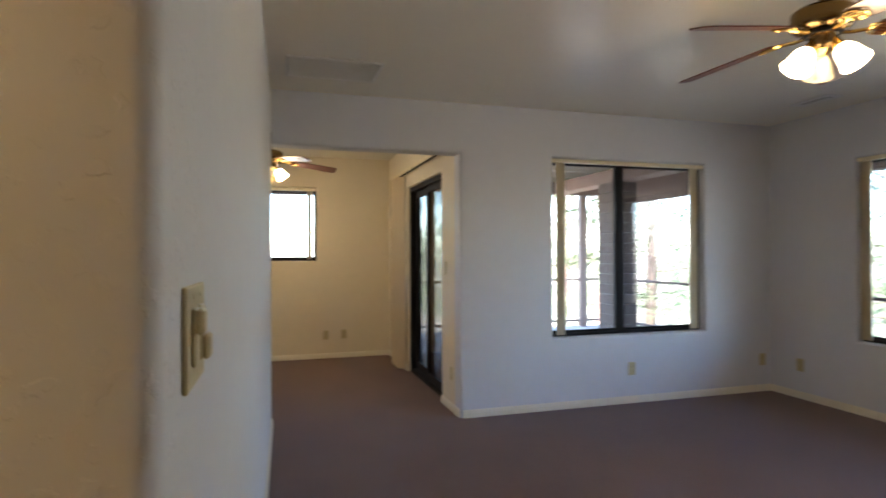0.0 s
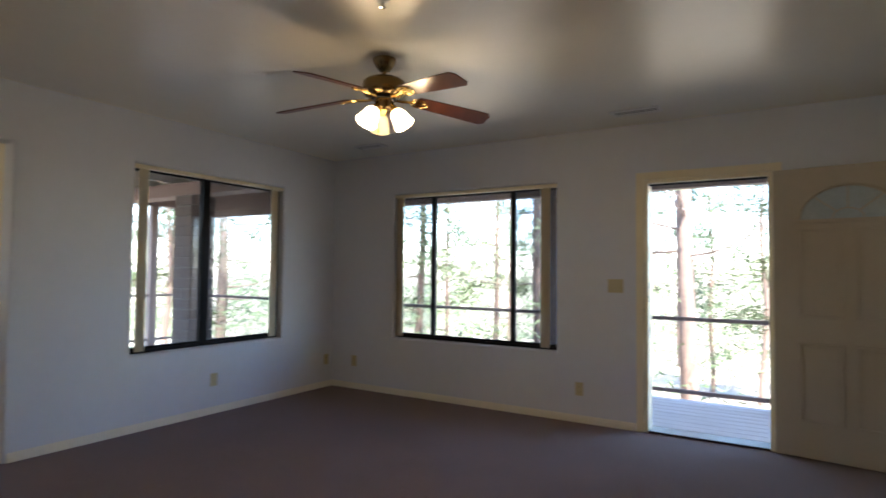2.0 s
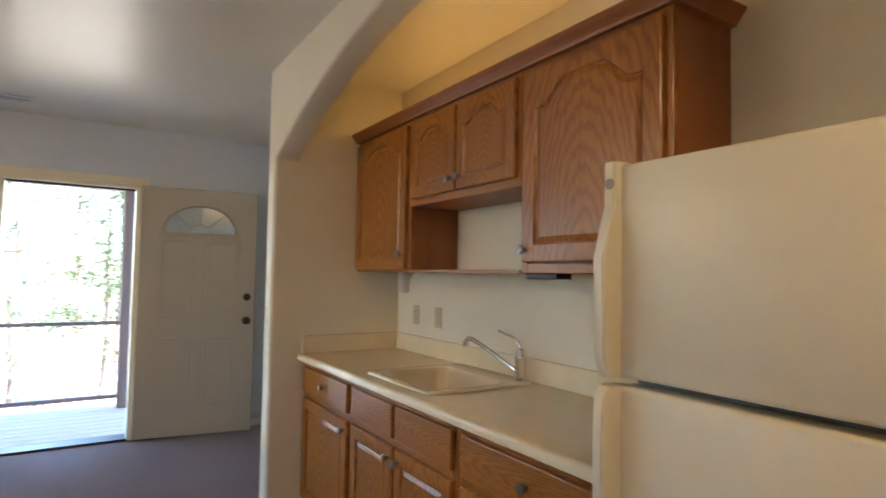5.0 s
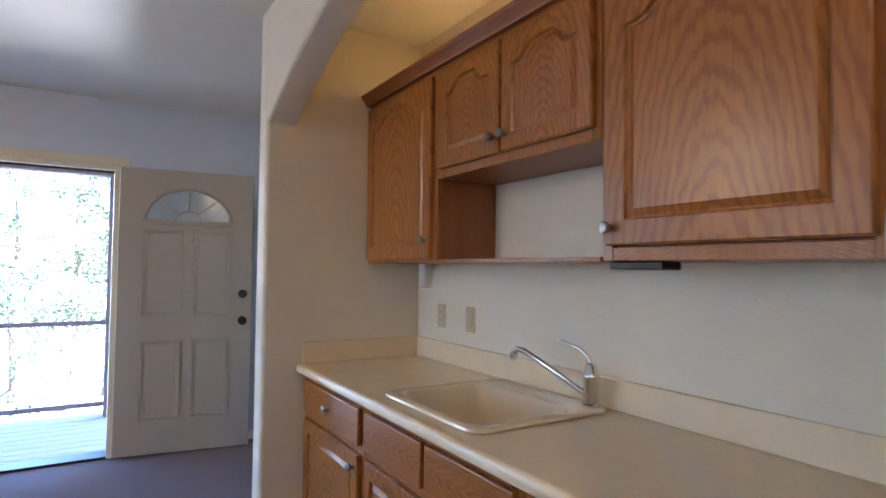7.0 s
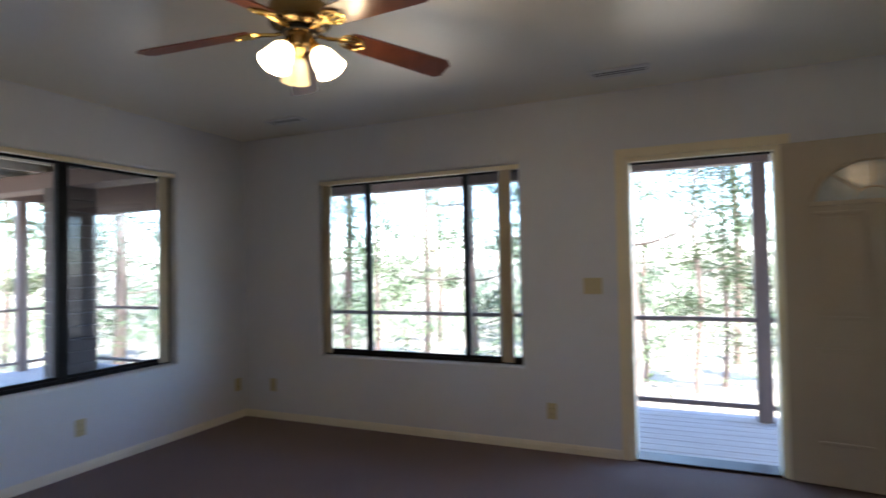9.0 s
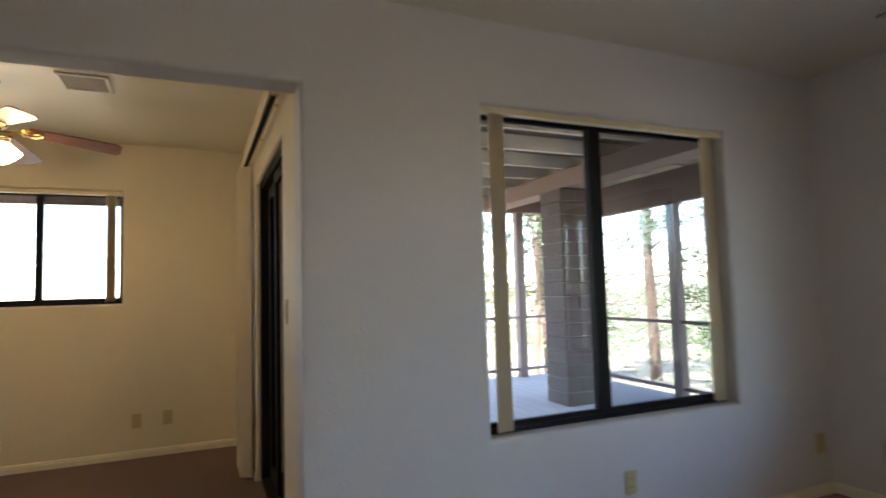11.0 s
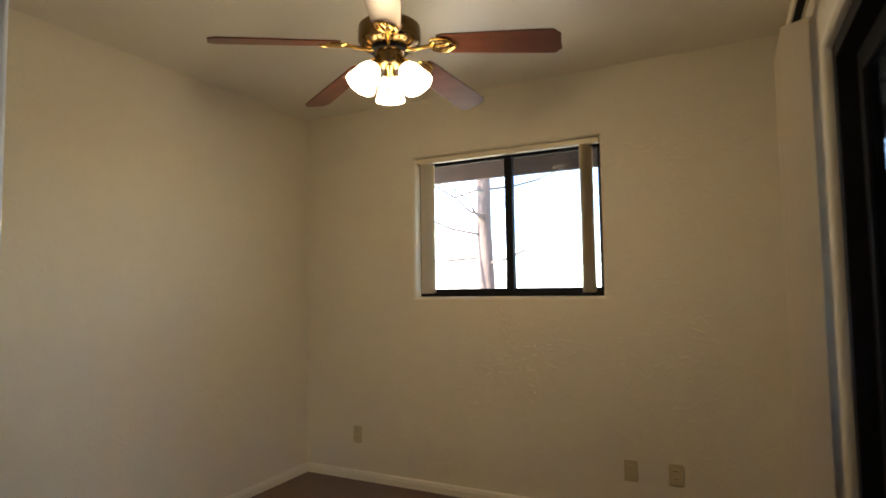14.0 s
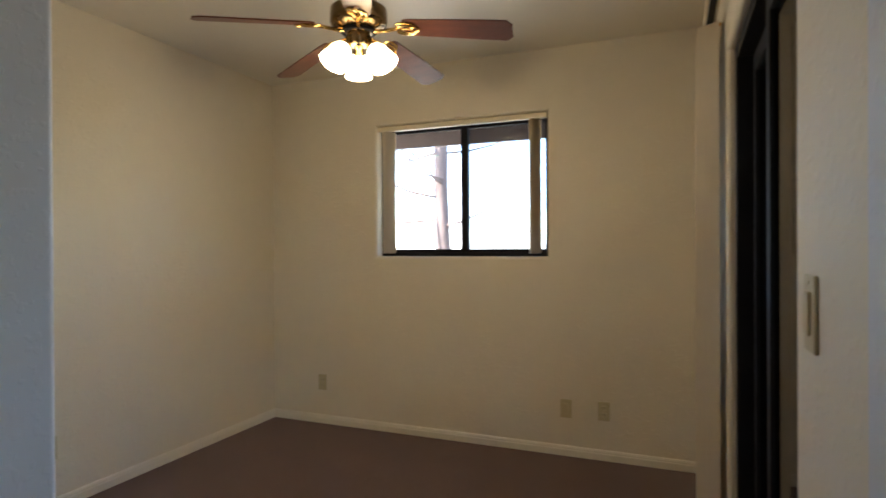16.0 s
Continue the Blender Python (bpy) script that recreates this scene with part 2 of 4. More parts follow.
def structure(name, bm, mat, label, category, smooth=False):
    return tagged(part(name, bm, mat, None, "", smooth), label, category, "", "structure")


def turned(profile, seg=24, bm=None, m=None):
    """A solid of revolution about z from (radius, height) pairs."""
    bm = bm or bmesh.new()
    rings = []
    for r, z in profile:
        ring = []
        for i in range(seg):
            a = 2 * math.pi * i / seg
            v = Vector((r * math.cos(a), r * math.sin(a), z))
            ring.append(bm.verts.new(m @ v if m else v))
        rings.append(ring)
    for p, q in zip(rings, rings[1:]):
        for i in range(seg):
            bm.faces.new((p[i], p[(i + 1) % seg], q[(i + 1) % seg], q[i]))
    for ring in (rings[0], rings[-1]):
        if (ring[0].co - ring[seg // 2].co).length > 1e-4:
            bm.faces.new(ring)
    return bm


def tube(points, radius, seg=10, bm=None, taper=None):
    """A round bar through the points."""
    bm = bm or bmesh.new()
    pts = [Vector(p) for p in points]
    rings = []
    for i, p in enumerate(pts):
        d = (pts[min(i + 1, len(pts) - 1)] - pts[max(i - 1, 0)]).normalized()
        u = d.orthogonal().normalized() if abs(d.z) < 0.95 else Vector((1, 0, 0)).cross(d).normalized()
        u = (Vector((0, 0, 1)).cross(d)).normalized() if abs(d.z) < 0.95 else u
        w = d.cross(u)
        r = radius if taper is None else radius + (taper - radius) * i / (len(pts) - 1)
        rings.append([bm.verts.new(p + r * (math.cos(2 * math.pi * k / seg) * u + math.sin(2 * math.pi * k / seg) * w)) for k in range(seg)])
    for a, b in zip(rings, rings[1:]):
        for k in range(seg):
            bm.faces.new((a[k], a[(k + 1) % seg], b[(k + 1) % seg], b[k]))
    bm.faces.new(rings[0]), bm.faces.new(rings[-1])
    return bm


def prism(outline, z0, z1, bm=None):
    bm = bm or bmesh.new()
    a = [bm.verts.new((x, y, z0)) for x, y in outline]
    b = [bm.verts.new((x, y, z1)) for x, y in outline]
    n = len(a)
    for i in range(n):
        bm.faces.new((a[i], a[(i + 1) % n], b[(i + 1) % n], b[i]))
    bm.faces.new(a[::-1]), bm.faces.new(b)
    return bm


def rounded(outline, radii, seg=5):
    """The plan outline with the corners of the given radius rounded off."""
    out, n = [], len(outline)
    for i, p in enumerate(outline):
        r = radii.get(i, 0)
        if not r:
            out.append(p)
            continue
        p, a, b = Vector(p), Vector(outline[i - 1]), Vector(outline[(i + 1) % n])
        u, w = (a - p).normalized(), (b - p).normalized()
        s, e = p + r * u, p + r * w
        c = p + r * (u + w)
        for k in range(seg + 1):
            t = k / seg * math.pi / 2
            out.append(tuple(c + (s - c) * math.cos(t) + (e - c) * math.sin(t)))
    return out


def holed_wall(axis, a0, a1, z0, z1, p_in, p_out, holes, soft=0.02, soft_ends=()):
    """A wall along x or y with openings (a0, a1, z0, z1) cut through and bull-nosed edges on the room's side."""
    bm = bmesh.new()
    As = sorted({a0, a1, *[h[0] for h in holes], *[h[1] for h in holes]})
    Zs = sorted({z0, z1, *[h[2] for h in holes], *[h[3] for h in holes]})
    key = {}

    def v(a, p, z):
        k = (round(a, 4), round(p, 4), round(z, 4))
        if k not in key:
            key[k] = bm.verts.new((a, p, z) if axis == "x" else (p, a, z))
        return key[k]

    def solid(i, j):
        if not (0 <= i < len(As) - 1 and 0 <= j < len(Zs) - 1):
            return False
        a, z = (As[i] + As[i + 1]) / 2, (Zs[j] + Zs[j + 1]) / 2
        return not any(h[0] < a < h[1] and h[2] < z < h[3] for h in holes)

    for i in range(len(As) - 1):
        for j in range(len(Zs) - 1):
            if not solid(i, j):
                continue
            l, r, b, t = As[i], As[i + 1], Zs[j], Zs[j + 1]
            for p in (p_in, p_out):
                bm.faces.new((v(l, p, b), v(r, p, b), v(r, p, t), v(l, p, t)))
            if not solid(i - 1, j):
                bm.faces.new((v(l, p_in, b), v(l, p_out, b), v(l, p_out, t), v(l, p_in, t)))
            if not solid(i + 1, j):
                bm.faces.new((v(r, p_in, b), v(r, p_out, b), v(r, p_out, t), v(r, p_in, t)))
            if not solid(i, j - 1):
                bm.faces.new((v(l, p_in, b), v(l, p_out, b), v(r, p_out, b), v(r, p_in, b)))
            if not solid(i, j + 1):
                bm.faces.new((v(l, p_in, t), v(l, p_out, t), v(r, p_out, t), v(r, p_in, t)))
    if soft:
        ix = 1 if axis == "x" else 0
        ia = 1 - ix

        def edge_of_hole(e):
            c = [q.co for q in e.verts]
            if any(abs(q[ix] - p_in) > 1e-4 for q in c):
                return False
            m = (c[0] + c[1]) / 2
            for h in holes:
                ina, inz = h[0] - 1e-4 < m[ia] < h[1] + 1e-4, h[2] - 1e-4 < m.z < h[3] + 1e-4
                on = min(abs(m[ia] - h[0]), abs(m[ia] - h[1])) < 1e-4 or min(abs(m.z - h[2]), abs(m.z - h[3])) < 1e-4
                if ina and inz and on and m.z > z0 + 1e-4:
                    return True
            return any(abs(c[0][ia] - s) < 1e-4 and abs(c[1][ia] - s) < 1e-4 for s in soft_ends)
        bmesh.ops.bevel(bm, geom=[e for e in bm.edges if edge_of_hole(e)], offset=soft, segments=4, affect='EDGES', profile=0.5)
    return bm


# ---------- the rooms ----------
H = 2.52            # ceiling
XW, XE = 0.44, 5.0  # living room, west and east walls
YN = 4.72           # living room, north wall
XS = 1.885          # sun room, east wall with the sliding door
YB = 7.66           # sun room, back wall
X2 = -1.135         # sun room, west wall
YW = 0.955          # near end of the west wall
XK, YK = 2.955, -0.872   # kitchen alcove, side wall and back wall
YA0, YA1 = -0.205, -0.075  # arched wall, back and front
XP = 3.08          # outer face of the alcove's side wall
YE = -0.72          # entry, south wall
XH = -2.6           # hall's far end
NWIN = (2.706, 4.247, 0.60, 2.12)
EWIN = (2.092, 3.882, 0.588, 2.085)
SWIN = (-0.24, 0.963, 1.224, 2.132)
DOOR = (0.43, 1.345, 0.0, 2.052)
SLID = (5.262, 6.60, 0.0, 2.045)

structure("floor", prism([(XH, YK), (XE + 0.14, YK), (XE + 0.14, YN + 0.05), (XS + 0.14, YN + 0.05), (XS + 0.14, YB + 0.1), (X2 - 0.1, YB + 0.1), (X2 - 0.1, YN), (XH, YN)], -0.12, 0.0), CARPET, "brown cut-pile carpet over the whole floor", "carpet")
structure("ceiling", prism([(XH, YK - 0.1), (XE + 0.15, YK - 0.1), (XE + 0.15, YN + 0.15), (XS + 0.15, YN + 0.15), (XS + 0.15, YB + 0.15), (X2 - 0.15, YB + 0.15), (X2 - 0.15, YN), (XH, YN)], H, H + 0.12), CEIL, "off-white lightly textured painted ceiling", "ceiling")
structure("wall_north", holed_wall("x", XW, XE + 0.15, 0, H, YN, YN + 0.15, [NWIN, (XW, XS, 0.0, 2.12)], 0.022), WALL, "white textured plaster wall with a wide window", "wall")
structure("wall_east", holed_wall("y", YE - 0.12, YN, 0, H, XE, XE + 0.15, [EWIN, DOOR], 0.018), WALL, "white textured plaster wall with window and front door", "wall")
YJ = 4.985          # far end of the west wall, in the opening to the sun room
w = [(0.2366, YW), (0.3696, YW), (0.436, YJ), (0.303, YJ)]
structure("wall_west", prism(rounded(w, {0: 0.02, 1: 0.024, 2: 0.02}), 0, H), WALL, "white textured plaster wall with rounded end", "wall", True)
structure("wall_hall_north", block(XH, 0.255, 2.0, 2.12, 0, H), CREAM, "cream plaster wall across the hall", "wall")
structure("wall_sun_room_south", block(X2 - 0.12, 0.302, YN + 0.02, YJ, 0, H), CREAM, "cream plaster wall of the sun room", "wall")
structure("wall_sun_room_west", block(X2 - 0.12, X2, YJ, YB, 0, H), CREAM, "cream plaster wall of the sun room", "wall")
structure("wall_sun_room_north", holed_wall("x", X2 - 0.12, XS + 0.15, 0, H, YB, YB + 0.15, [SWIN], 0.02), CREAM, "cream plaster wall with a small window", "wall")
structure("wall_sun_room_east", holed_wall("y", YN + 0.15, YB, 0, H, XS, XS + 0.15, [SLID], 0.02), CREAM, "cream plaster wall with a sliding door", "wall")
structure("wall_entry_south", holed_wall("x", XP, XE, 0, H, YE, YE - 0.12, [(4.13, 4.87, 0.0, 2.04)], 0.0), WALL, "white plaster wall with an inner door", "wall")
structure("wall_alcove_side", prism(rounded([(XK, YK), (XP, YK), (XP, YA1), (XK, YA1)], {2: 0.022, 3: 0.022}), 0, H), CREAM, "cream plaster side wall of the kitchen alcove", "wall")
structure("wall_alcove_back", block(XH, XP, YK - 0.12, YK, 0, H), CREAM, "cream plaster back wall of the kitchen alcove", "wall")
structure("wall_alcove_west", block(-0.685, -0.555, YK, YA1, 0, H), CREAM, "cream plaster side wall of the kitchen alcove", "wall")
structure("wall_hall_south", block(XH, -0.685, YA0, YA1, 0, H), CREAM, "cream plaster hall wall", "wall")
structure("wall_hall_end", block(XH - 0.12, XH, YK - 0.12, 2.12, 0, H), CREAM, "cream plaster wall closing the hall", "wall")

# the segmental arch in front of the alcove
AX, AHALF, ARISE, ASPRING = 1.2, 1.755, 0.385, 2.0
AR = (AHALF ** 2 + ARISE ** 2) / (2 * ARISE)
bm = bmesh.new()
cols = []
for i in range(49):
    x = AX - AHALF + 2 * AHALF * i / 48
    z = ASPRING + ARISE - AR + math.sqrt(AR * AR - (x - AX) ** 2)
    cols.append([bm.verts.new((x, y, q)) for y, q in ((YA1 - 0.018, z), (YA1 - 0.006, z + 0.006), (YA1, z + 0.018), (YA1, H), (YA0, H), (YA0, z))])
for a, b in zip(cols, cols[1:]):
    for k in range(6):
        bm.faces.new((a[k], a[(k + 1) % 6], b[(k + 1) % 6], b[k]))
structure("wall_arch", bm, CREAM, "cream plaster segmental arch over the kitchen alcove", "arch", True)


def baseboard(pts, inward):
    """A stepped skirting along the line, proud of the wall on the given side."""
    bm = bmesh.new()
    for (x0, y0), (x1, y1) in zip(pts, pts[1:]):
        d = Vector((x1 - x0, y1 - y0)).normalized()
        n = Vector((-d.y, d.x)) * inward
        prof = ((0.0, 0.0), (0.013, 0.0), (0.013, 0.038), (0.010, 0.044), (0.010, 0.050), (0.005, 0.060), (0.0, 0.062))
        ends = []
        for px, py in ((x0, y0), (x1, y1)):
            ends.append([bm.verts.new((px + n.x * o, py + n.y * o, z)) for o, z in prof])
        a, b = ends
        for k in range(len(prof) - 1):
            bm.faces.new((a[k], a[k + 1], b[k + 1], b[k]))
        bm.faces.new(a), bm.faces.new(b)
    structure("baseboard", bm, SKIRT, "cream painted moulded skirting board", "baseboard")


baseboard([(XS + 0.02, YN), (XE, YN)], -1)
baseboard([(XE, YN), (XE, 1.41)], -1)
baseboard([(XE, 0.36), (XE, YE)], -1)
baseboard([(XS, YN + 0.02), (XS, SLID[0] - 0.01)], 1)
baseboard([(XS, SLID[1] + 0.01), (XS, YB)], 1)
baseboard([(X2, YB), (XS, YB)], -1)
baseboard([(X2, YJ), (X2, YB)], -1)
baseboard([(0.3706, YW + 0.03), (0.436, YJ - 0.03)], -1)
baseboard([(4.95, YE), (XE, YE)], 1)


# ---------- windows ----------
def window(name, axis, hole, p_out, splits, label, screened=(), inward=-1):
    """A black aluminium slider set in the outer part of the wall; splits are the uprights between the sashes."""
    a0, a1, z0, z1 = hole
    root = tagged(thing(name, label, "window"), kind="structure")

    def bar(nm, l, r, b, t, d0, d1, mat=BLACK, parent=root):
        q = (l, r, p_out + inward * d0, p_out + inward * d1, b, t) if axis == "x" else (p_out + inward * d0, p_out + inward * d1, l, r, b, t)
        return part(nm, block(*q, 0.003), mat, parent)
    f = 0.027
    fr = bar("window_frame", a0, a1, z1 - f, z1, 0.02, 0.075)
    bar("window_frame", a0, a1, z0, z0 + f, 0.02, 0.075)
    bar("window_frame", a0, a0 + f, z0 + f, z1 - f, 0.02, 0.075)
    bar("window_frame", a1 - f, a1, z0 + f, z1 - f, 0.02, 0.075)
    lines = [a0 + f, *[s for s, _ in splits], a1 - f]
    for s, wd in splits:
        bar("mullion", s - wd / 2, s + wd / 2, z0 + f, z1 - f, 0.022, 0.072)
    for i, (l, r) in enumerate(zip(lines, lines[1:])):
        l2 = l + (splits[i - 1][1] / 2 if i else 0)
        r2 = r - (splits[i][1] / 2 if i < len(splits) else 0)
        g = bar("pane", l2, r2, z0 + f, z1 - f, 0.045, 0.05, SCREEN if i in screened else CLEAR)
        g.visible_shadow = False
        bar("sash_rail", l2, r2, z1 - f - 0.02, z1 - f, 0.035, 0.062)
        bar("sash_rail", l2, r2, z0 + f, z0 + f + 0.022, 0.035, 0.062)
    return root


def blind(axis, hole, p_in, stacks, label, inward=1, lie=1.5):
    """A vertical blind drawn aside: a head rail and stacks of upright slats."""
    a0, a1, z0, z1 = hole
    root = thing("vertical_blind", label, "blind")
    q = lambda l, r, d0, d1, b, t: (l, r, p_in + inward * d0, p_in + inward * d1, b, t) if axis == "x" else (p_in + inward * d0, p_in + inward * d1, l, r, b, t)
    part("head_rail", block(*q(a0 + 0.004, a1 - 0.004, 0.004, 0.045, z1 - 0.036, z1 - 0.004), 0.003), TRIM, root)
    for s, width, count in stacks:
        for i in range(count):
            c = s + width / 2 + (i - count / 2) * 0.003
            ang = lie + 0.06 * math.sin(i * 2.1)
            bm = bmesh.new()
            pts = []
            for k in range(5):
                u = (k / 4 - 0.5) * 0.084
                bow = 0.007 * (1 - (2 * k / 4 - 1) ** 2)
                pts.append((c + u * math.sin(ang) + bow * math.cos(ang), 0.022 + 0.0055 * i + u * math.cos(ang)))
            lo = [bm.verts.new(((x, p_in + inward * d, z0 + 0.02) if axis == "x" else (p_in + inward * d, x, z0 + 0.02))) for x, d in pts]
            hi = [bm.verts.new(((x, p_in + inward * d, z1 - 0.036) if axis == "x" else (p_in + inward * d, x, z1 - 0.036))) for x, d in pts]
            for k in range(4):
                bm.faces.new((lo[k], lo[k + 1], hi[k + 1], hi[k]))
            bmesh.ops.solidify(bm, geom=bm.faces[:], thickness=0.0012)
            part("slat", bm, SLAT, root, "", True)
    return root


window("window_1", "x", NWIN, YN + 0.15, [(3.402, 0.072)], "black aluminium sliding window looking on to the deck", (1,))
window("window_2", "y", EWIN, XE + 0.15, [(2.555, 0.042), (3.445, 0.042)], "black aluminium three-light sliding window", (0, 2))
window("window_3", "x", SWIN, YB + 0.15, [(0.385, 0.05)], "small black aluminium sliding window", (1,))
blind("x", NWIN, YN + 0.006, [(2.765, 0.075, 8), (4.115, 0.10, 8)], "beige vertical blind drawn to both sides of the window")
blind("y", EWIN, XE + 0.006, [(2.165, 0.105, 8), (3.785, 0.10, 8)], "beige vertical blind drawn to both sides of the window")
blind("x", SWIN, YB + 0.006, [(-0.21, 0.10, 5), (0.84, 0.08, 5)], "beige vertical blind drawn to both sides of the small window", 1, 0.55)

# the sliding glass door of the sun room
sd = tagged(thing("door_2", "black aluminium sliding glass patio door, shut", "sliding door"), kind="structure")
y0, y1, _, zt = SLID
for l, r, b, t in ((y0, y0 + 0.055, 0, zt), (y1 - 0.055, y1, 0, zt), (y0 + 0.055, y1 - 0.055, zt - 0.05, zt), (y0 + 0.055, y1 - 0.055, 0, 0.035)):
    part("door_frame", block(XS + 0.03, XS + 0.14, l, r, b, t, 0.003), BLACK, sd)
for k, (l, r, dx) in enumerate(((y0 + 0.055, y0 + 0.70, 0.05), (y1 - 0.72, y1 - 0.055, 0.085))):
    leaf = part("sliding_leaf", block(XS + dx, XS + dx + 0.03, l, l + 0.058, 0.035, zt - 0.05, 0.003), BLACK, sd)
    for q in ((r - 0.058, r, 0.035, zt - 0.05), (l + 0.058, r - 0.058, zt - 0.12, zt - 0.05), (l + 0.058, r - 0.058, 0.035, 0.12)):
        part("stile", block(XS + dx, XS + dx + 0.03, *q, 0.003), BLACK, leaf)
    g = part("pane", block(XS + dx + 0.012, XS + dx + 0.018, l + 0.058, r - 0.058, 0.12, zt - 0.12), TINTED, leaf)
    g.visible_shadow = False
vb = thing("vertical_blind", "cream vertical blind stacked open beside the sliding door", "blind")
part("head_rail", block(XS - 0.075, XS - 0.03, 5.10, 7.05, 2.185, 2.22, 0.003), TRIM, vb)
part("track", block(XS - 0.066, XS - 0.042, 5.12, 7.04, 2.181, 2.1845), BLACK, vb, "dark open track")
for yb_ in (5.35, 6.05, 6.8):
    part("bracket", block(XS - 0.06, XS - 0.0005, yb_, yb_ + 0.03, 2.221, 2.226), BRASS, vb)
for i in range(14):
    yy = 6.66 + i * 0.026
    bm = block(-0.044, 0.044, -0.001, 0.001, 0.02, 2.175)
    bmesh.ops.transform(bm, matrix=pose(XS - 0.062, yy, 0, 0, 0, -32 + 3 * math.sin(2.3 * i)), verts=bm.verts[:])
    part("slat", bm, SLAT, vb)
part("wand", tube([(XS - 0.112, 6.70, 2.15), (XS - 0.115, 6.70, 1.25)], 0.005), CLEAR, vb)

# ---------- front door ----------
fd = tagged(thing("door_1", "almond six-panel entrance door with fanlight, wide open inwards", "door"), kind="structure")
oy0, oy1, _, ozt = DOOR
for l, r, b, t in ((oy1, oy1 + 0.06, 0, ozt + 0.06), (oy0 - 0.06, oy0, 0, ozt + 0.06), (oy0, oy1, ozt, ozt + 0.06)):
    part("casing", block(XE - 0.014, XE - 0.0005, l, r, b, t, 0.003), TRIM, fd)
for l, r, b, t in ((oy1 - 0.03, oy1, 0, ozt - 0.03), (oy0, oy0 + 0.03, 0, ozt - 0.03), (oy0, oy1, ozt - 0.03, ozt)):
    part("jamb", block(XE + 0.001, XE + 0.15, l, r, b, t, 0.002), TRIM, fd)
part("weatherstrip", block(XE + 0.05, XE + 0.065, oy0 + 0.03, oy1 - 0.03, ozt - 0.045, ozt - 0.031), BLACK, fd)
part("threshold", block(XE - 0.005, XE + 0.17, oy0 + 0.03, oy1 - 0.03, 0.001, 0.018, 0.004), BRONZE, fd)
for z in (1.05, 1.16):
    part("strike_plate", block(XE + 0.02, XE + 0.05, oy1 - 0.032, oy1 - 0.0298, z, z + 0.05), PEWTER, fd)

LW, LT, LH = 0.895, 0.044, 2.025
leaf = tagged(thing("front_door_leaf", "almond painted panelled door leaf with arched leaded fanlight, standing open", "door", 4.955, 0.425, 0.016, 0), kind="structure")
# the leaf's own axes: -y runs from the hinge to the free edge, -x faces the room
leaf.matrix_world = pose(4.957, 0.425, 0.016, 0, 0, -8.5)
part("slab", block(-LT / 2, LT / 2, -LW, 0, 0, LH, 0.004), DOORP, leaf)


def raised_panel(l, r, b, t):
    bm = bmesh.new()
    box_into(bm, -LT / 2 - 0.012, -LT / 2 + 0.001, -r, -l, b, b + 0.018)
    box_into(bm, -LT / 2 - 0.012, -LT / 2 + 0.001, -r, -l, t - 0.018, t)
    box_into(bm, -LT / 2 - 0.012, -LT / 2 + 0.001, -l - 0.018, -l, b + 0.018, t - 0.018)
    box_into(bm, -LT / 2 - 0.012, -LT / 2 + 0.001, -r, -r + 0.018, b + 0.018, t - 0.018)
    bmesh.ops.bevel(bm, geom=bm.edges[:], offset=0.0022, segments=1, affect='EDGES')
    part("panel_moulding", bm, DOORP, leaf)
    bm = block(-LT / 2 - 0.003, -LT / 2 + 0.001, -r + 0.035, -l - 0.035, b + 0.035, t - 0.035, 0.0024, 1)
    part("raised_panel", bm, DOORP, leaf)


for l, r in ((0.15, 0.415), (0.48, 0.745)):
    raised_panel(l, r, 0.97, 1.60)
    raised_panel(l, r, 0.24, 0.80)
# fanlight: half round with spokes
C, R = (-0.447, 1.66), 0.285
bm = bmesh.new()
arc = [(C[0] + R * math.cos(a), C[1] + 0.80 * R * math.sin(a)) for a in [math.pi * i / 24 for i in range(25)]]
fv = [bm.verts.new((-LT / 2 - 0.002, y, z)) for y, z in arc]
bm.faces.new(fv)
ext = bmesh.ops.extrude_face_region(bm, geom=bm.faces[:])
bmesh.ops.translate(bm, vec=(0.006, 0, 0), verts=[q for q in ext["geom"] if isinstance(q, bmesh.types.BMVert)])
fan = part("fanlight", bm, FROST, leaf, "frosted leaded fanlight glass")
ring = [(-LT / 2 - 0.006, y, z) for y, z in arc]
part("fanlight_rim", tube(ring, 0.012, 6), DOORP, leaf)
part("fanlight_sill", block(-LT / 2 - 0.016, -LT / 2, C[0] - R - 0.03, C[0] + R + 0.03, C[1] - 0.03, C[1] - 0.004, 0.004), DOORP, leaf)
for a in (45, 90, 135):
    e = (C[0] + R * math.cos(radians(a)), C[1] + 0.8 * R * math.sin(radians(a)))
    part("came", tube([(-LT / 2 - 0.004, C[0] + 0.09 * math.cos(radians(a)), C[1] + 0.07 * math.sin(radians(a))), (-LT / 2 - 0.004, *e)], 0.005, 6), DOORP, leaf)
part("came", tube([(-LT / 2 - 0.004, C[0] + 0.09 * math.cos(t), C[1] + 0.07 * math.sin(t)) for t in [math.pi * i / 10 for i in range(11)]], 0.005, 6), DOORP, leaf)
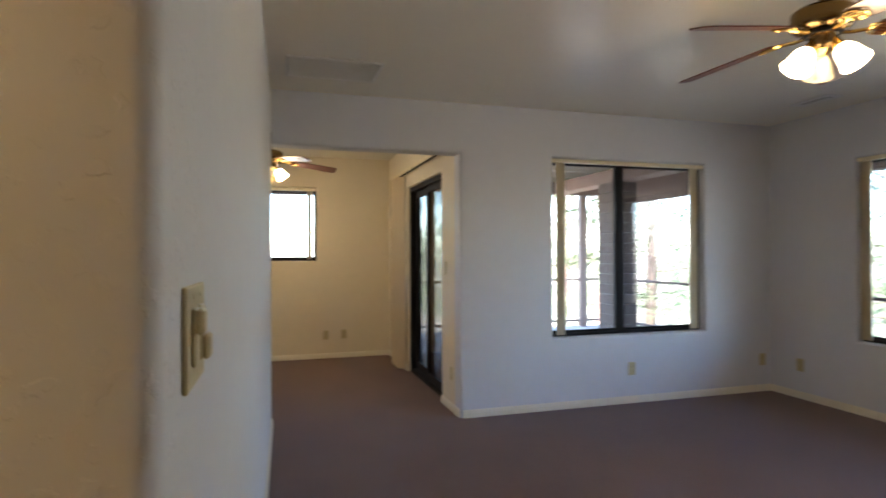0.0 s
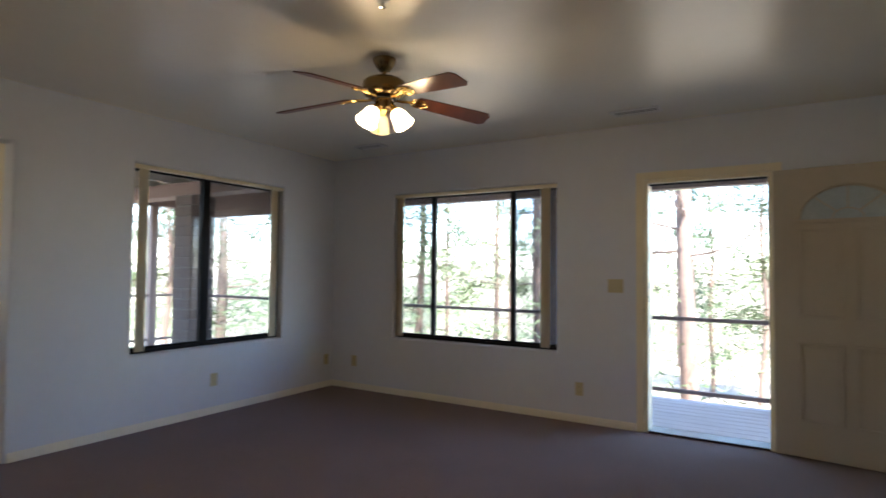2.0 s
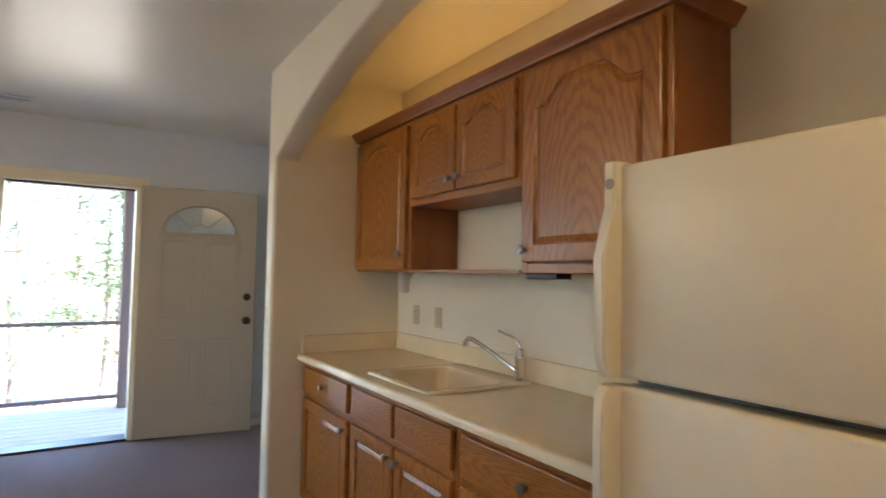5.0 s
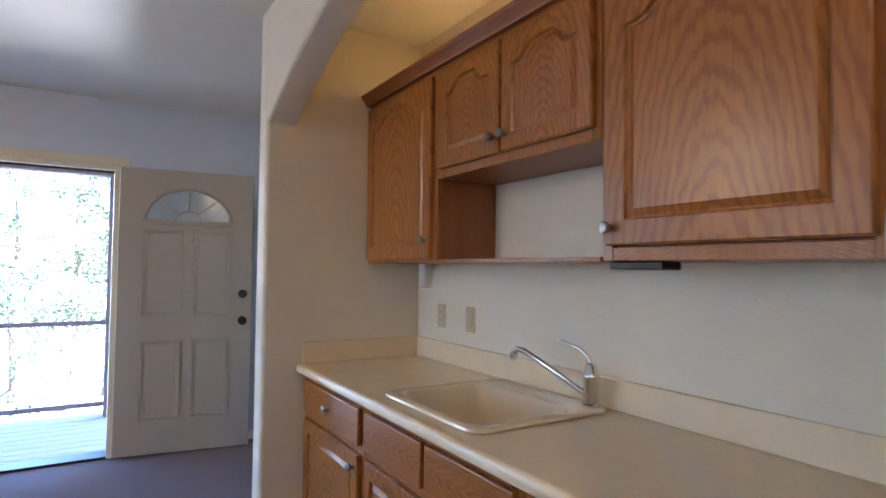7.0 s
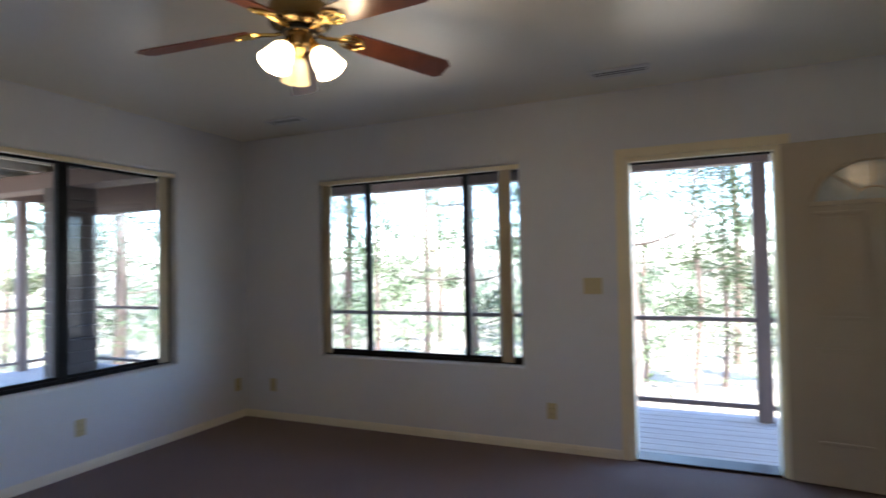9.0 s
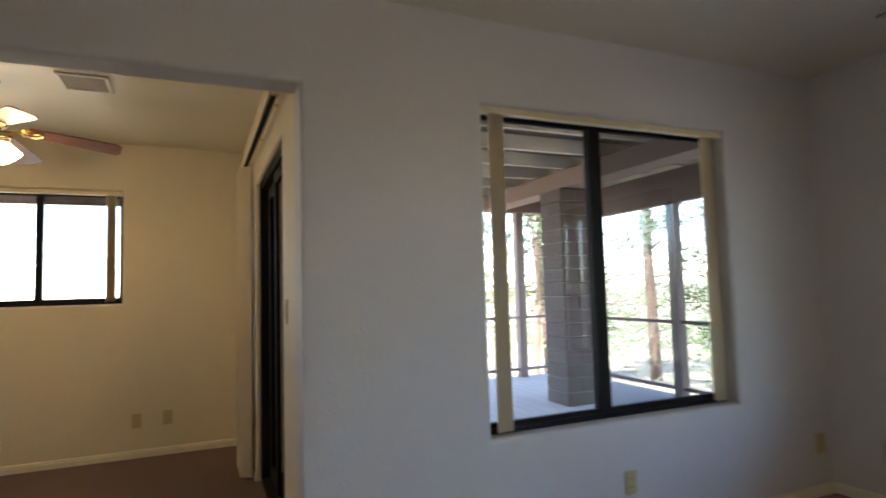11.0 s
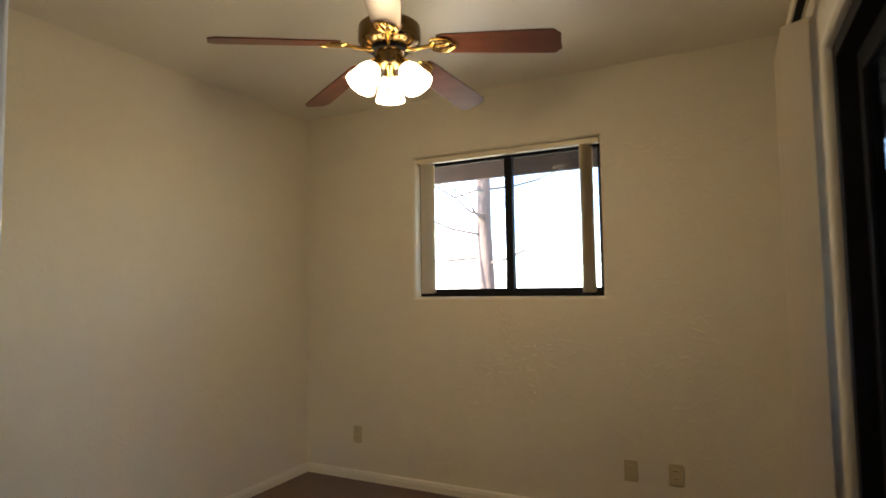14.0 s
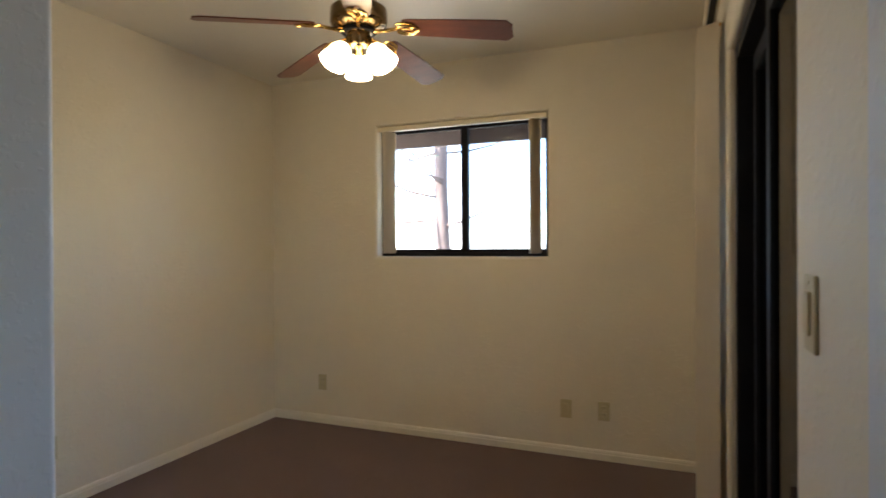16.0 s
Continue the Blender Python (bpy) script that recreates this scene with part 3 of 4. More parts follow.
for z, nm in ((1.13, "deadbolt"), (0.93, "door_knob")):
    m = Matrix.Translation((-LT / 2, -LW + 0.065, z)) @ Matrix.Rotation(radians(-90), 4, 'Y')
    prof = [(0.032, 0), (0.032, 0.008), (0.014, 0.012), (0.012, 0.035), (0.026, 0.045), (0.029, 0.06), (0.020, 0.07), (0.0005, 0.072)] if nm == "door_knob" else [(0.031, 0), (0.031, 0.012), (0.022, 0.02), (0.020, 0.024), (0.0005, 0.026)]
    part(nm, turned(prof, 20, None, m), BRONZE, leaf, "dark bronze " + nm.replace("_", " "), True)

# the inner door in the entry
idr = tagged(thing("door_3", "cream painted inner door, closed, in a cream casing", "door"), kind="structure")
for q in ((4.87, 4.945, 0, 2.115), (4.055, 4.13, 0, 2.115), (4.13, 4.87, 2.04, 2.115)):
    part("casing", block(q[0], q[1], YE + 0.0005, YE + 0.016, q[2], q[3], 0.003), TRIM, idr)
part("slab", block(4.145, 4.855, YE - 0.065, YE - 0.025, 0.012, 2.025, 0.003), DOORP, idr)
part("jamb", block(4.857, 4.869, YE - 0.12, YE - 0.001, 0, 2.03), TRIM, idr)
for z in (0.25, 1.02, 1.78):
    part("hinge", block(4.852, 4.858, YE - 0.03, YE - 0.012, z, z + 0.09), BRONZE, idr)

# ---------- kitchen alcove ----------
YF = -0.585   # face of the upper cabinets' frames; doors stand proud of it
CT = 0.905    # worktop


def cathedral(w, h, rail, arch):
    """Inner outline of a door's frame: a rectangle whose top rises in a bell-shaped arch."""
    xr, zs = w / 2 - rail, h - rail - arch
    pts = [(-xr, rail), (xr, rail), (xr, zs)]
    n = 16
    for i in range(1, n):
        u = 1 - 2 * i / n
        s = 1 - abs(u)
        k = 0 if s < 0.16 else (3 * ((s - 0.16) / 0.5) ** 2 - 2 * ((s - 0.16) / 0.5) ** 3 if s < 0.66 else 1)
        pts.append((u * xr, zs + arch * (k * 0.92 + 0.08 * math.sin(s * math.pi / 2) if arch else 0)))
    pts.append((-xr, zs))
    return pts


def panel_door(parent, x0, x1, z0, z1, y, arch=0.0, rail=0.055, knob=None, name="door", plain=False):
    """A framed door with a raised panel, facing +y, its back at y."""
    w, h, T = x1 - x0, z1 - z0, 0.02
    cx = (x0 + x1) / 2
    if plain:
        d = part(name, block(x0, x1, y, y + T, z0, z1, 0.005, 3), OAKH, parent)
    else:
        inner = cathedral(w, h, rail, arch)
        n = len(inner)
        outer = [(-w / 2, 0), (w / 2, 0), (w / 2, h)] + [(p[0] * w / (w - 2 * rail), h) for p in inner[3:-1]] + [(-w / 2, h)]
        bm = bmesh.new()
        P3 = lambda p, d: bm.verts.new((cx + p[0], y + d, z0 + p[1]))
        shrink = lambda p, e: (p[0] * (1 - 2 * e / w), h / 2 + (p[1] - h / 2) * (1 - 2 * e / h))
        loops = [[P3(p, 0) for p in outer], [P3(p, T - 0.005) for p in outer], [P3(shrink(p, 0.005), T) for p in outer],
                 [P3(p, T) for p in inner], [P3(shrink(p, 0.007), T - 0.009) for p in inner]]
        for a, b in zip(loops, loops[1:]):
            for i in range(n):
                bm.faces.new((a[i], a[(i + 1) % n], b[(i + 1) % n], b[i]))
        bm.faces.new(loops[0])
        d = part(name, bm, OAKV, parent)
        bm = bmesh.new()
        P3 = lambda p, dd: bm.verts.new((cx + p[0], y + dd, z0 + p[1]))
        loops = [[P3(shrink(p, 0.006), T - 0.010) for p in inner], [P3(shrink(p, 0.012), T - 0.011) for p in inner], [P3(shrink(p, 0.034), T - 0.003) for p in inner]]
        for a, b in zip(loops, loops[1:]):
            for i in range(n):
                bm.faces.new((a[i], a[(i + 1) % n], b[(i + 1) % n], b[i]))
        bm.faces.new(loops[-1])
        part("raised_panel", bm, OAKV, d)
    if knob:
        m = Matrix.Translation((knob[0], y + T - 0.001, knob[1])) @ Matrix.Rotation(radians(-90), 4, 'X')
        part("knob", turned([(0.009, 0), (0.007, 0.006), (0.006, 0.012), (0.016, 0.018), (0.017, 0.024), (0.012, 0.029), (0.0005, 0.030)], 16, None, m), PEWTER, d, "dark pewter knob", True)
    return d


def carcass(parent, x0, x1, z0, z1, yb, yf, open_front=False):
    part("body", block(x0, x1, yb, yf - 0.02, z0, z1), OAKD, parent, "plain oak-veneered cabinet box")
    f = 0.035
    for q in ((x0, x0 + f, z0, z1), (x1 - f, x1, z0, z1), (x0 + f, x1 - f, z1 - f, z1), (x0 + f, x1 - f, z0, z0 + f)):
        part("face_frame", block(q[0], q[1], yf - 0.02, yf, q[2], q[3], 0.002, 1), OAKV, parent)


YB0 = YK + 0.001
ZB, ZT, ZM = 1.375, 2.155, 1.705
u1 = thing("wall_cabinet", "honey oak single-door wall cabinet beside the alcove wall", "cabinet", group="wall cabinets")
carcass(u1, 2.295, XK - 0.001, ZB, ZT, YB0, YF)
panel_door(u1, 2.325, XK - 0.02, ZB + 0.015, ZT - 0.03, YF + 0.001, 0.06, 0.055, (2.36, ZB + 0.09))
u2 = thing("wall_cabinet", "short honey oak two-door wall cabinet over an open niche", "cabinet", group="wall cabinets")
carcass(u2, 1.441, 2.293, ZM, ZT, YB0, YF)
panel_door(u2, 1.878, 2.268, ZM + 0.035, ZT - 0.03, YF + 0.001, 0.05, 0.055, (1.905, ZM + 0.09))
panel_door(u2, 1.462, 1.866, ZM + 0.035, ZT - 0.03, YF + 0.001, 0.05, 0.055, (1.838, ZM + 0.09))
u3 = thing("wall_cabinet", "large honey oak single-door wall cabinet above the refrigerator side", "cabinet", group="wall cabinets")
carcass(u3, 0.785, 1.439, ZB, ZT, YB0, YF)
panel_door(u3, 0.812, 1.412, ZB + 0.04, ZT - 0.03, YF + 0.001, 0.085, 0.062, (1.395, ZB + 0.085))
nsh = thing("niche_shelf", "thin honey oak shelf board under the niche", "shelf")
part("board", block(1.441, 2.293, YB0, YF + 0.004, ZB - 0.002, ZB + 0.012, 0.002, 1), OAKH, nsh)
part("edge_band", block(1.441, 2.293, YF + 0.0045, YF + 0.008, ZB - 0.001, ZB + 0.011), OAKH, nsh)
cr = thing("crown_moulding", "dark honey oak crown moulding along the wall cabinets", "moulding")
prof = [(0.0, 0.0), (0.020, 0.0), (0.023, 0.008), (0.027, 0.014), (0.040, 0.030), (0.045, 0.034), (0.051, 0.042), (0.051, 0.050), (0.0, 0.050)]
bm = bmesh.new()
zc = ZT - 0.007
a = [bm.verts.new((XK - 0.001, YF + o + 0.001, zc + z)) for o, z in prof]
b = [bm.verts.new((0.784 - o, YF + o + 0.001, zc + z)) for o, z in prof]
c = [bm.verts.new((0.784 - o, YB0, zc + z)) for o, z in prof]
for p, q in ((a, b), (b, c)):
    for k in range(len(prof)):
        bm.faces.new((p[k], p[(k + 1) % len(prof)], q[(k + 1) % len(prof)], q[k]))
bm.faces.new(a), bm.faces.new(c)
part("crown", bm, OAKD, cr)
pl = thing("under_cabinet_light", "slim dark under-cabinet light strip", "light fixture")
part("housing", block(1.265, 1.43, -0.675, -0.60, ZB - 0.022, ZB - 0.001, 0.004), BRONZE, pl)

# base units
YL = -0.285
for i, (x0, x1, doors) in enumerate(((2.29, XK - 0.001, 1), (1.395, 2.288, 2), (0.68, 1.393, 1))):
    u = thing("base_cabinet", ("honey oak base cabinet with one drawer and a raised panel door", "honey oak sink base with two false drawers and two doors", "wide honey oak base cabinet with drawer and door")[i], "cabinet", group="base cabinets")
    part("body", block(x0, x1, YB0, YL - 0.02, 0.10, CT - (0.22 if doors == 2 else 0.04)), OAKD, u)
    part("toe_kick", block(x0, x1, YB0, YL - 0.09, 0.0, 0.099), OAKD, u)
    for q in ((x0, x0 + 0.03, 0.1, CT - 0.04), (x1 - 0.03, x1, 0.1, CT - 0.04), (x0 + 0.03, x1 - 0.03, CT - 0.085, CT - 0.04), (x0 + 0.03, x1 - 0.03, 0.1, 0.14), (x0 + 0.03, x1 - 0.03, 0.655, 0.70)):
        part("face_frame", block(q[0], q[1], YL - 0.02, YL, q[2], q[3], 0.002, 1), OAKH, u)
    n = doors
    wd = (x1 - x0 - 0.03) / n
    if n == 2:
        part("face_frame", block(x0 + wd - 0.005, x0 + wd + 0.035, YL - 0.02, YL - 0.001, 0.1, CT - 0.04), OAKV, u)
    for k in range(n):
        l, r = x0 + 0.02 + k * (wd + 0.0), x0 + 0.02 + (k + 1) * wd - 0.022
        mid = (l + r) / 2
        panel_door(u, l, r, 0.70, CT - 0.068, YL + 0.001, name="drawer_front", plain=True, knob=None if n == 2 else (mid, 0.77))
        kx = (l + 0.03) if (i, k) in ((0, 0), (1, 1)) else (r - 0.03)
        if i == 2:
            kx = r - 0.03
        panel_door(u, l, r, 0.125, 0.668, YL + 0.001, 0.0, 0.055, (kx, 0.62))

# worktop with the sink's hole, rolled front edge and upstands
SX0, SX1, SY0, SY1 = 1.655, 2.175, -0.80, -0.325
wt = thing("worktop", "cream laminate worktop with rolled front edge and upstand", "worktop")
YFW = -0.238
bm = bmesh.new()
for z in (CT, CT - 0.038):
    o = [bm.verts.new((x, y, z)) for x, y in ((0.66, YB0), (XK - 0.001, YB0), (XK - 0.001, YFW - 0.02), (0.66, YFW - 0.02))]
    i_ = [bm.verts.new((x, y, z)) for x, y in ((SX0, SY0), (SX1, SY0), (SX1, SY1), (SX0, SY1))]
    for k in range(4):
        bm.faces.new((o[k], o[(k + 1) % 4], i_[(k + 1) % 4], i_[k]))
    if z == CT:
        top_o, top_i = o, i_
for a, b in ((top_o, o), (top_i, i_)):
    for k in range(4):
        bm.faces.new((a[k], a[(k + 1) % 4], b[(k + 1) % 4], b[k]))
part("top", bm, LAMINATE, wt)
pr = [(0.0, -0.038), (0.014, -0.038), (0.020, -0.034), (0.022, -0.02), (0.020, -0.006), (0.014, 0.0), (0.006, 0.0015), (0.0, 0.0015)]
bm = bmesh.new()
a = [bm.verts.new((0.66, YFW - 0.0199 + o, CT + z)) for o, z in pr]
b = [bm.verts.new((XK - 0.001, YFW - 0.0199 + o, CT + z)) for o, z in pr]
for k in range(len(pr)):
    bm.faces.new((a[k], a[(k + 1) % len(pr)], b[(k + 1) % len(pr)], b[k]))
bm.faces.new(a), bm.faces.new(b)
part("front_edge", bm, LAMINATE, wt, "", True)
part("upstand", block(0.66, XK - 0.022, YB0, YB0 + 0.019, CT + 0.0005, CT + 0.10, 0.004), LAMINATE, wt)
part("upstand", block(XK - 0.021, XK - 0.001, YB0, YFW - 0.022, CT + 0.0005, CT + 0.10, 0.004), LAMINATE, wt)


def rounded_loop(x0, x1, y0, y1, r, z, bm, seg=6):
    out = []
    for cx, cy, s in ((x1 - r, y1 - r, 0), (x0 + r, y1 - r, 90), (x0 + r, y0 + r, 180), (x1 - r, y0 + r, 270)):
        for k in range(seg + 1):
            a = radians(s + 90 * k / seg)
            out.append(bm.verts.new((cx + r * math.cos(a), cy + r * math.sin(a), z)))
    return out


sk = thing("kitchen_sink", "almond porcelain drop-in sink set into the worktop", "sink")
bm = bmesh.new()
loops = [rounded_loop(SX0 - 0.03, SX1 + 0.03, SY0 - 0.035, SY1 + 0.02, 0.05, CT + 0.002, bm),
         rounded_loop(SX0 - 0.028, SX1 + 0.028, SY0 - 0.033, SY1 + 0.018, 0.05, CT + 0.010, bm),
         rounded_loop(SX0 - 0.018, SX1 + 0.018, SY0 - 0.023, SY1 + 0.008, 0.045, CT + 0.014, bm),
         rounded_loop(SX0 + 0.012, SX1 - 0.012, SY0 + 0.085, SY1 - 0.014, 0.06, CT + 0.011, bm),
         rounded_loop(SX0 + 0.022, SX1 - 0.022, SY0 + 0.095, SY1 - 0.024, 0.06, CT - 0.002, bm),
         rounded_loop(SX0 + 0.04, SX1 - 0.04, SY0 + 0.11, SY1 - 0.04, 0.07, CT - 0.13, bm),
         rounded_loop(SX0 + 0.09, SX1 - 0.09, SY0 + 0.16, SY1 - 0.09, 0.08, CT - 0.155, bm)]
for a, b in zip(loops, loops[1:]):
    for i in range(len(a)):
        bm.faces.new((a[i], a[(i + 1) % len(a)], b[(i + 1) % len(a)], b[i]))
bm.faces.new(loops[-1])
part("basin", bm, SINKM, sk, "", True)
part("drain", turned([(0.04, CT - 0.154), (0.04, CT - 0.150), (0.03, CT - 0.149), (0.0005, CT - 0.151)], 20, None, Matrix.Translation(((SX0 + SX1) / 2, -0.53, 0))), CHROME, sk, "chrome drain")

fc = thing("kitchen_tap", "chrome single-lever kitchen tap with straight raised spout", "tap", 1.675, -0.79, CT + 0.0145)
part("body", turned([(0.030, 0), (0.030, 0.006), (0.024, 0.010), (0.024, 0.085), (0.026, 0.088), (0.026, 0.098), (0.023, 0.102), (0.020, 0.125), (0.012, 0.135), (0.0005, 0.137)], 24), CHROME, fc, "", True)
part("spout", tube([(0.015, 0.005, 0.035), (0.08, 0.035, 0.075), (0.16, 0.075, 0.125), (0.215, 0.10, 0.155), (0.235, 0.11, 0.158), (0.245, 0.115, 0.145)], 0.0105, 12), CHROME, fc, "", True)
part("aerator", turned([(0.013, 0), (0.014, 0.004), (0.014, 0.022), (0.010, 0.026)], 16, None, Matrix.Translation((0.246, 0.116, 0.122))), CHROME, fc, "", True)
part("lever", tube([(0.0, 0.0, 0.13), (0.01, 0.004, 0.155), (0.035, 0.016, 0.178), (0.07, 0.032, 0.19), (0.10, 0.046, 0.203)], 0.0075, 10, None, 0.0045), CHROME, fc, "", True)


def outlet(x, y, z, normal, slots=True, name="wall_outlet", label="almond plastic duplex wall outlet", gang=1, mat=None):
    """normal: the degrees that a plate facing -y is turned by."""
    o = thing(name, label, "outlet" if slots else "switch", x, y, z, normal, "wall plates")
    w = 0.035 if gang == 1 else 0.0115 + 0.026 * gang
    part("plate", block(-w, w, -0.006, 0, -0.057, 0.057, 0.003), mat or PLASTIC, o)
    for g in range(gang):
        cx = (g - (gang - 1) / 2) * 0.046
        if slots:
            for dz in (-0.02, 0.02):
                part("receptacle", block(cx - 0.016, cx + 0.016, -0.008, -0.0055, dz - 0.013, dz + 0.013, 0.002, 1), mat or PLASTIC, o)
                for dx in (-0.006, 0.006):
                    part("slot", block(cx + dx - 0.0012, cx + dx + 0.0012, -0.0084, -0.0079, dz - 0.004, dz + 0.006), DARK, o)
        else:
            part("rocker", block(cx - 0.016, cx + 0.016, -0.011, -0.0055, -0.033, 0.033, 0.003, 1), mat or PLASTIC, o)
        part("screw", turned([(0.003, 0), (0.003, 0.001), (0.0005, 0.0012)], 8, None, Matrix.Translation((cx, -0.0059, 0.0 if slots else 0.045)) @ Matrix.Rotation(radians(90), 4, 'X')), PLASTIC, o)
    return o


outlet(2.719, YK, 1.125, 180)
outlet(2.472, YK, 1.125, 180, False, "wall_switch", "almond plastic rocker switch on the kitchen wall")
wf = thing("wall_holder", "white plastic wall-mounted can opener mount under the cabinet", "holder", 2.84, YK + 0.02, 1.30)
part("cup", block(-0.03, 0.03, -0.019, 0.03, -0.045, 0.083, 0.012, 3), WHITE, wf)
part("hook", tube([(-0.12, 0.0, 0.083), (-0.12, 0.03, 0.05), (-0.135, 0.05, 0.012)], 0.006, 8), WHITE, wf)

# refrigerator
FX0, FX1, FYF = -0.14, 0.605, -0.125
fr = thing("refrigerator", "almond top-freezer refrigerator with pebbled doors and moulded handles", "refrigerator")
part("cabinet_body", block(FX0, FX1, YK + 0.03, FYF - 0.075, 0.03, 1.58, 0.006), FRIDGE, fr)
part("kick_grille", block(FX0 + 0.01, FX1 - 0.01, FYF - 0.10, FYF - 0.076, 0.0, 0.029), GASKET, fr)
part("gasket", block(FX0 + 0.012, FX1 - 0.012, FYF - 0.0745, FYF - 0.066, 0.08, 1.58), GASKET, fr)
for nm, z0, z1 in (("freezer_door", 1.159, 1.597), ("fridge_door", 0.06, 1.142)):
    d = part(nm, block(FX0, FX1, FYF - 0.065, FYF, z0, z1, 0.010, 3), FRIDGE, fr, "", True)
    if nm == "freezer_door":
        pts = [(z0 + 0.0, 0.030), (z0 + 0.04, 0.046), (z0 + 0.24, 0.050), (z0 + 0.31, 0.030), (z0 + 0.35, 0.018), (z1 + 0.006, 0.016)]
    else:
        pts = [(z1 - 0.65, 0.020), (z1 - 0.55, 0.030), (z1 - 0.48, 0.048), (z1 - 0.10, 0.050), (z1 - 0.02, 0.046), (z1, 0.030)]
    bm = bmesh.new()
    rows = []
    for z, o in pts:
        rows.append([bm.verts.new((x, y, z)) for x, y in ((FX1 + 0.012, FYF - 0.03), (FX1 + 0.016, FYF + o - 0.012), (FX1 + 0.008, FYF + o), (FX1 - 0.018, FYF + o), (FX1 - 0.024, FYF + max(o - 0.02, 0.001)), (FX1 - 0.024, FYF - 0.03))])
    for a, b in zip(rows, rows[1:]):
        for k in range(6):
            bm.faces.new((a[k], a[(k + 1) % 6], b[(k + 1) % 6], b[k]))
    bm.faces.new(rows[0]), bm.faces.new(rows[-1])
    bmesh.ops.bevel(bm, geom=[e for e in bm.edges if abs(e.verts[0].co.z - e.verts[1].co.z) > 0.01], offset=0.004, segments=2, affect='EDGES')
    part("handle", bm, FRIDGE, d, "moulded almond door handle", True)
part("badge", turned([(0.012, 0), (0.012, 0.0015), (0.0005, 0.002)], 16, None, Matrix.Translation((FX1 - 0.006, FYF + 0.0165, 1.557)) @ Matrix.Rotation(radians(-90), 4, 'X')), MARK, fr, "small round grey badge")
part("hinge_cover", block(FX0 + 0.01, FX0 + 0.07, FYF - 0.06, FYF - 0.01, 1.5975, 1.612, 0.004), FRIDGE, fr)

# ---------- wall plates and vents ----------
outlet(3.465, YN, 0.30, 0)
outlet(4.90, YN, 0.30, 0, True, "wall_outlet", "small cable outlet low on the wall")
outlet(XE, 1.885, 0.285, -90)
outlet(XE, 4.40, 0.30, -90)
outlet(-0.70, YB, 0.30, 0)
outlet(1.075, YB, 0.29, 0, False, "wall_plate", "almond telephone and cable wall plate")
outlet(1.30, YB, 0.295, 0)
outlet(X2, 5.976, 0.31, 90)
outlet(XS, 5.125, 1.19, -90, False, "wall_switch", "almond rocker switch beside the sliding door")
outlet(XS, 4.96, 0.31, -90)
big = outlet(0.3725, 1.125, 1.237, 89.05, False, "wall_switch", "almond two-gang paddle switch plate near the wall's rounded end", 2)
part("paddle", block(-0.039, -0.011, -0.019, -0.0105, 0.003, 0.032, 0.003, 1), PLASTIC, big, "paddle tilted out at the top")
part("paddle", block(0.011, 0.039, -0.019, -0.0105, -0.032, -0.003, 0.003, 1), PLASTIC, big, "paddle tilted out at the bottom")
outlet(XE, 1.575, 1.178, -90, False, "wall_switch", "almond double rocker switch plate beside the front door", 2)


def ceiling_vent(x0, x1, y0, y1, n, along, label, filtered=False):
    v = thing("ceiling_vent", label, "vent")
    f = 0.022
    for q in ((x0, x1, y0, y0 + f), (x0, x1, y1 - f, y1), (x0, x0 + f, y0 + f, y1 - f), (x1 - f, x1, y0 + f, y1 - f)):
        part("frame", block(*q, H - 0.014, H - 0.0005, 0.004), WHITE, v)
    part("backing", block(x0 + f, x1 - f, y0 + f, y1 - f, H - 0.0025, H - 0.0006), FILTER if filtered else DARK, v)
    for i in range(n):
        t = (i + 0.5) / n
        if along == "x":
            yy = y0 + f + (y1 - y0 - 2 * f) * t
            part("slat", block(x0 + f, x1 - f, yy - 0.003, yy + 0.002, H - 0.009, H - 0.006), WHITE, v)
        else:
            xx = x0 + f + (x1 - x0 - 2 * f) * t
            part("slat", block(xx - 0.006, xx + 0.006, y0 + f, y1 - f, H - 0.009, H - 0.006), WHITE, v)
    return v


ceiling_vent(0.53, 1.13, 3.93, 4.34, 22, "x", "wide white return air grille in the ceiling", True)
ceiling_vent(4.50, 4.65, 1.13, 1.49, 3, "y", "long white slotted ceiling register")
ceiling_vent(4.49, 4.63, 3.70, 4.03, 3, "y", "long white slotted ceiling register")
ceiling_vent(0.79, 1.05, 6.06, 6.34, 11, "x", "square white louvred ceiling vent with grey filter", True)
for x, y in ((2.20, 1.90), (0.06, 6.07)):
    sp = thing("fire_sprinkler", "small white pendant fire sprinkler in the ceiling", "sprinkler", x, y, H)
    part("escutcheon", turned([(0.03, 0), (0.028, -0.006), (0.012, -0.010), (0.0005, -0.011)], 20), WHITE, sp, "", True)
    part("head", turned([(0.008, -0.010), (0.008, -0.03), (0.016, -0.032), (0.016, -0.035), (0.0005, -0.036)], 14), CHROME, sp, "", True)


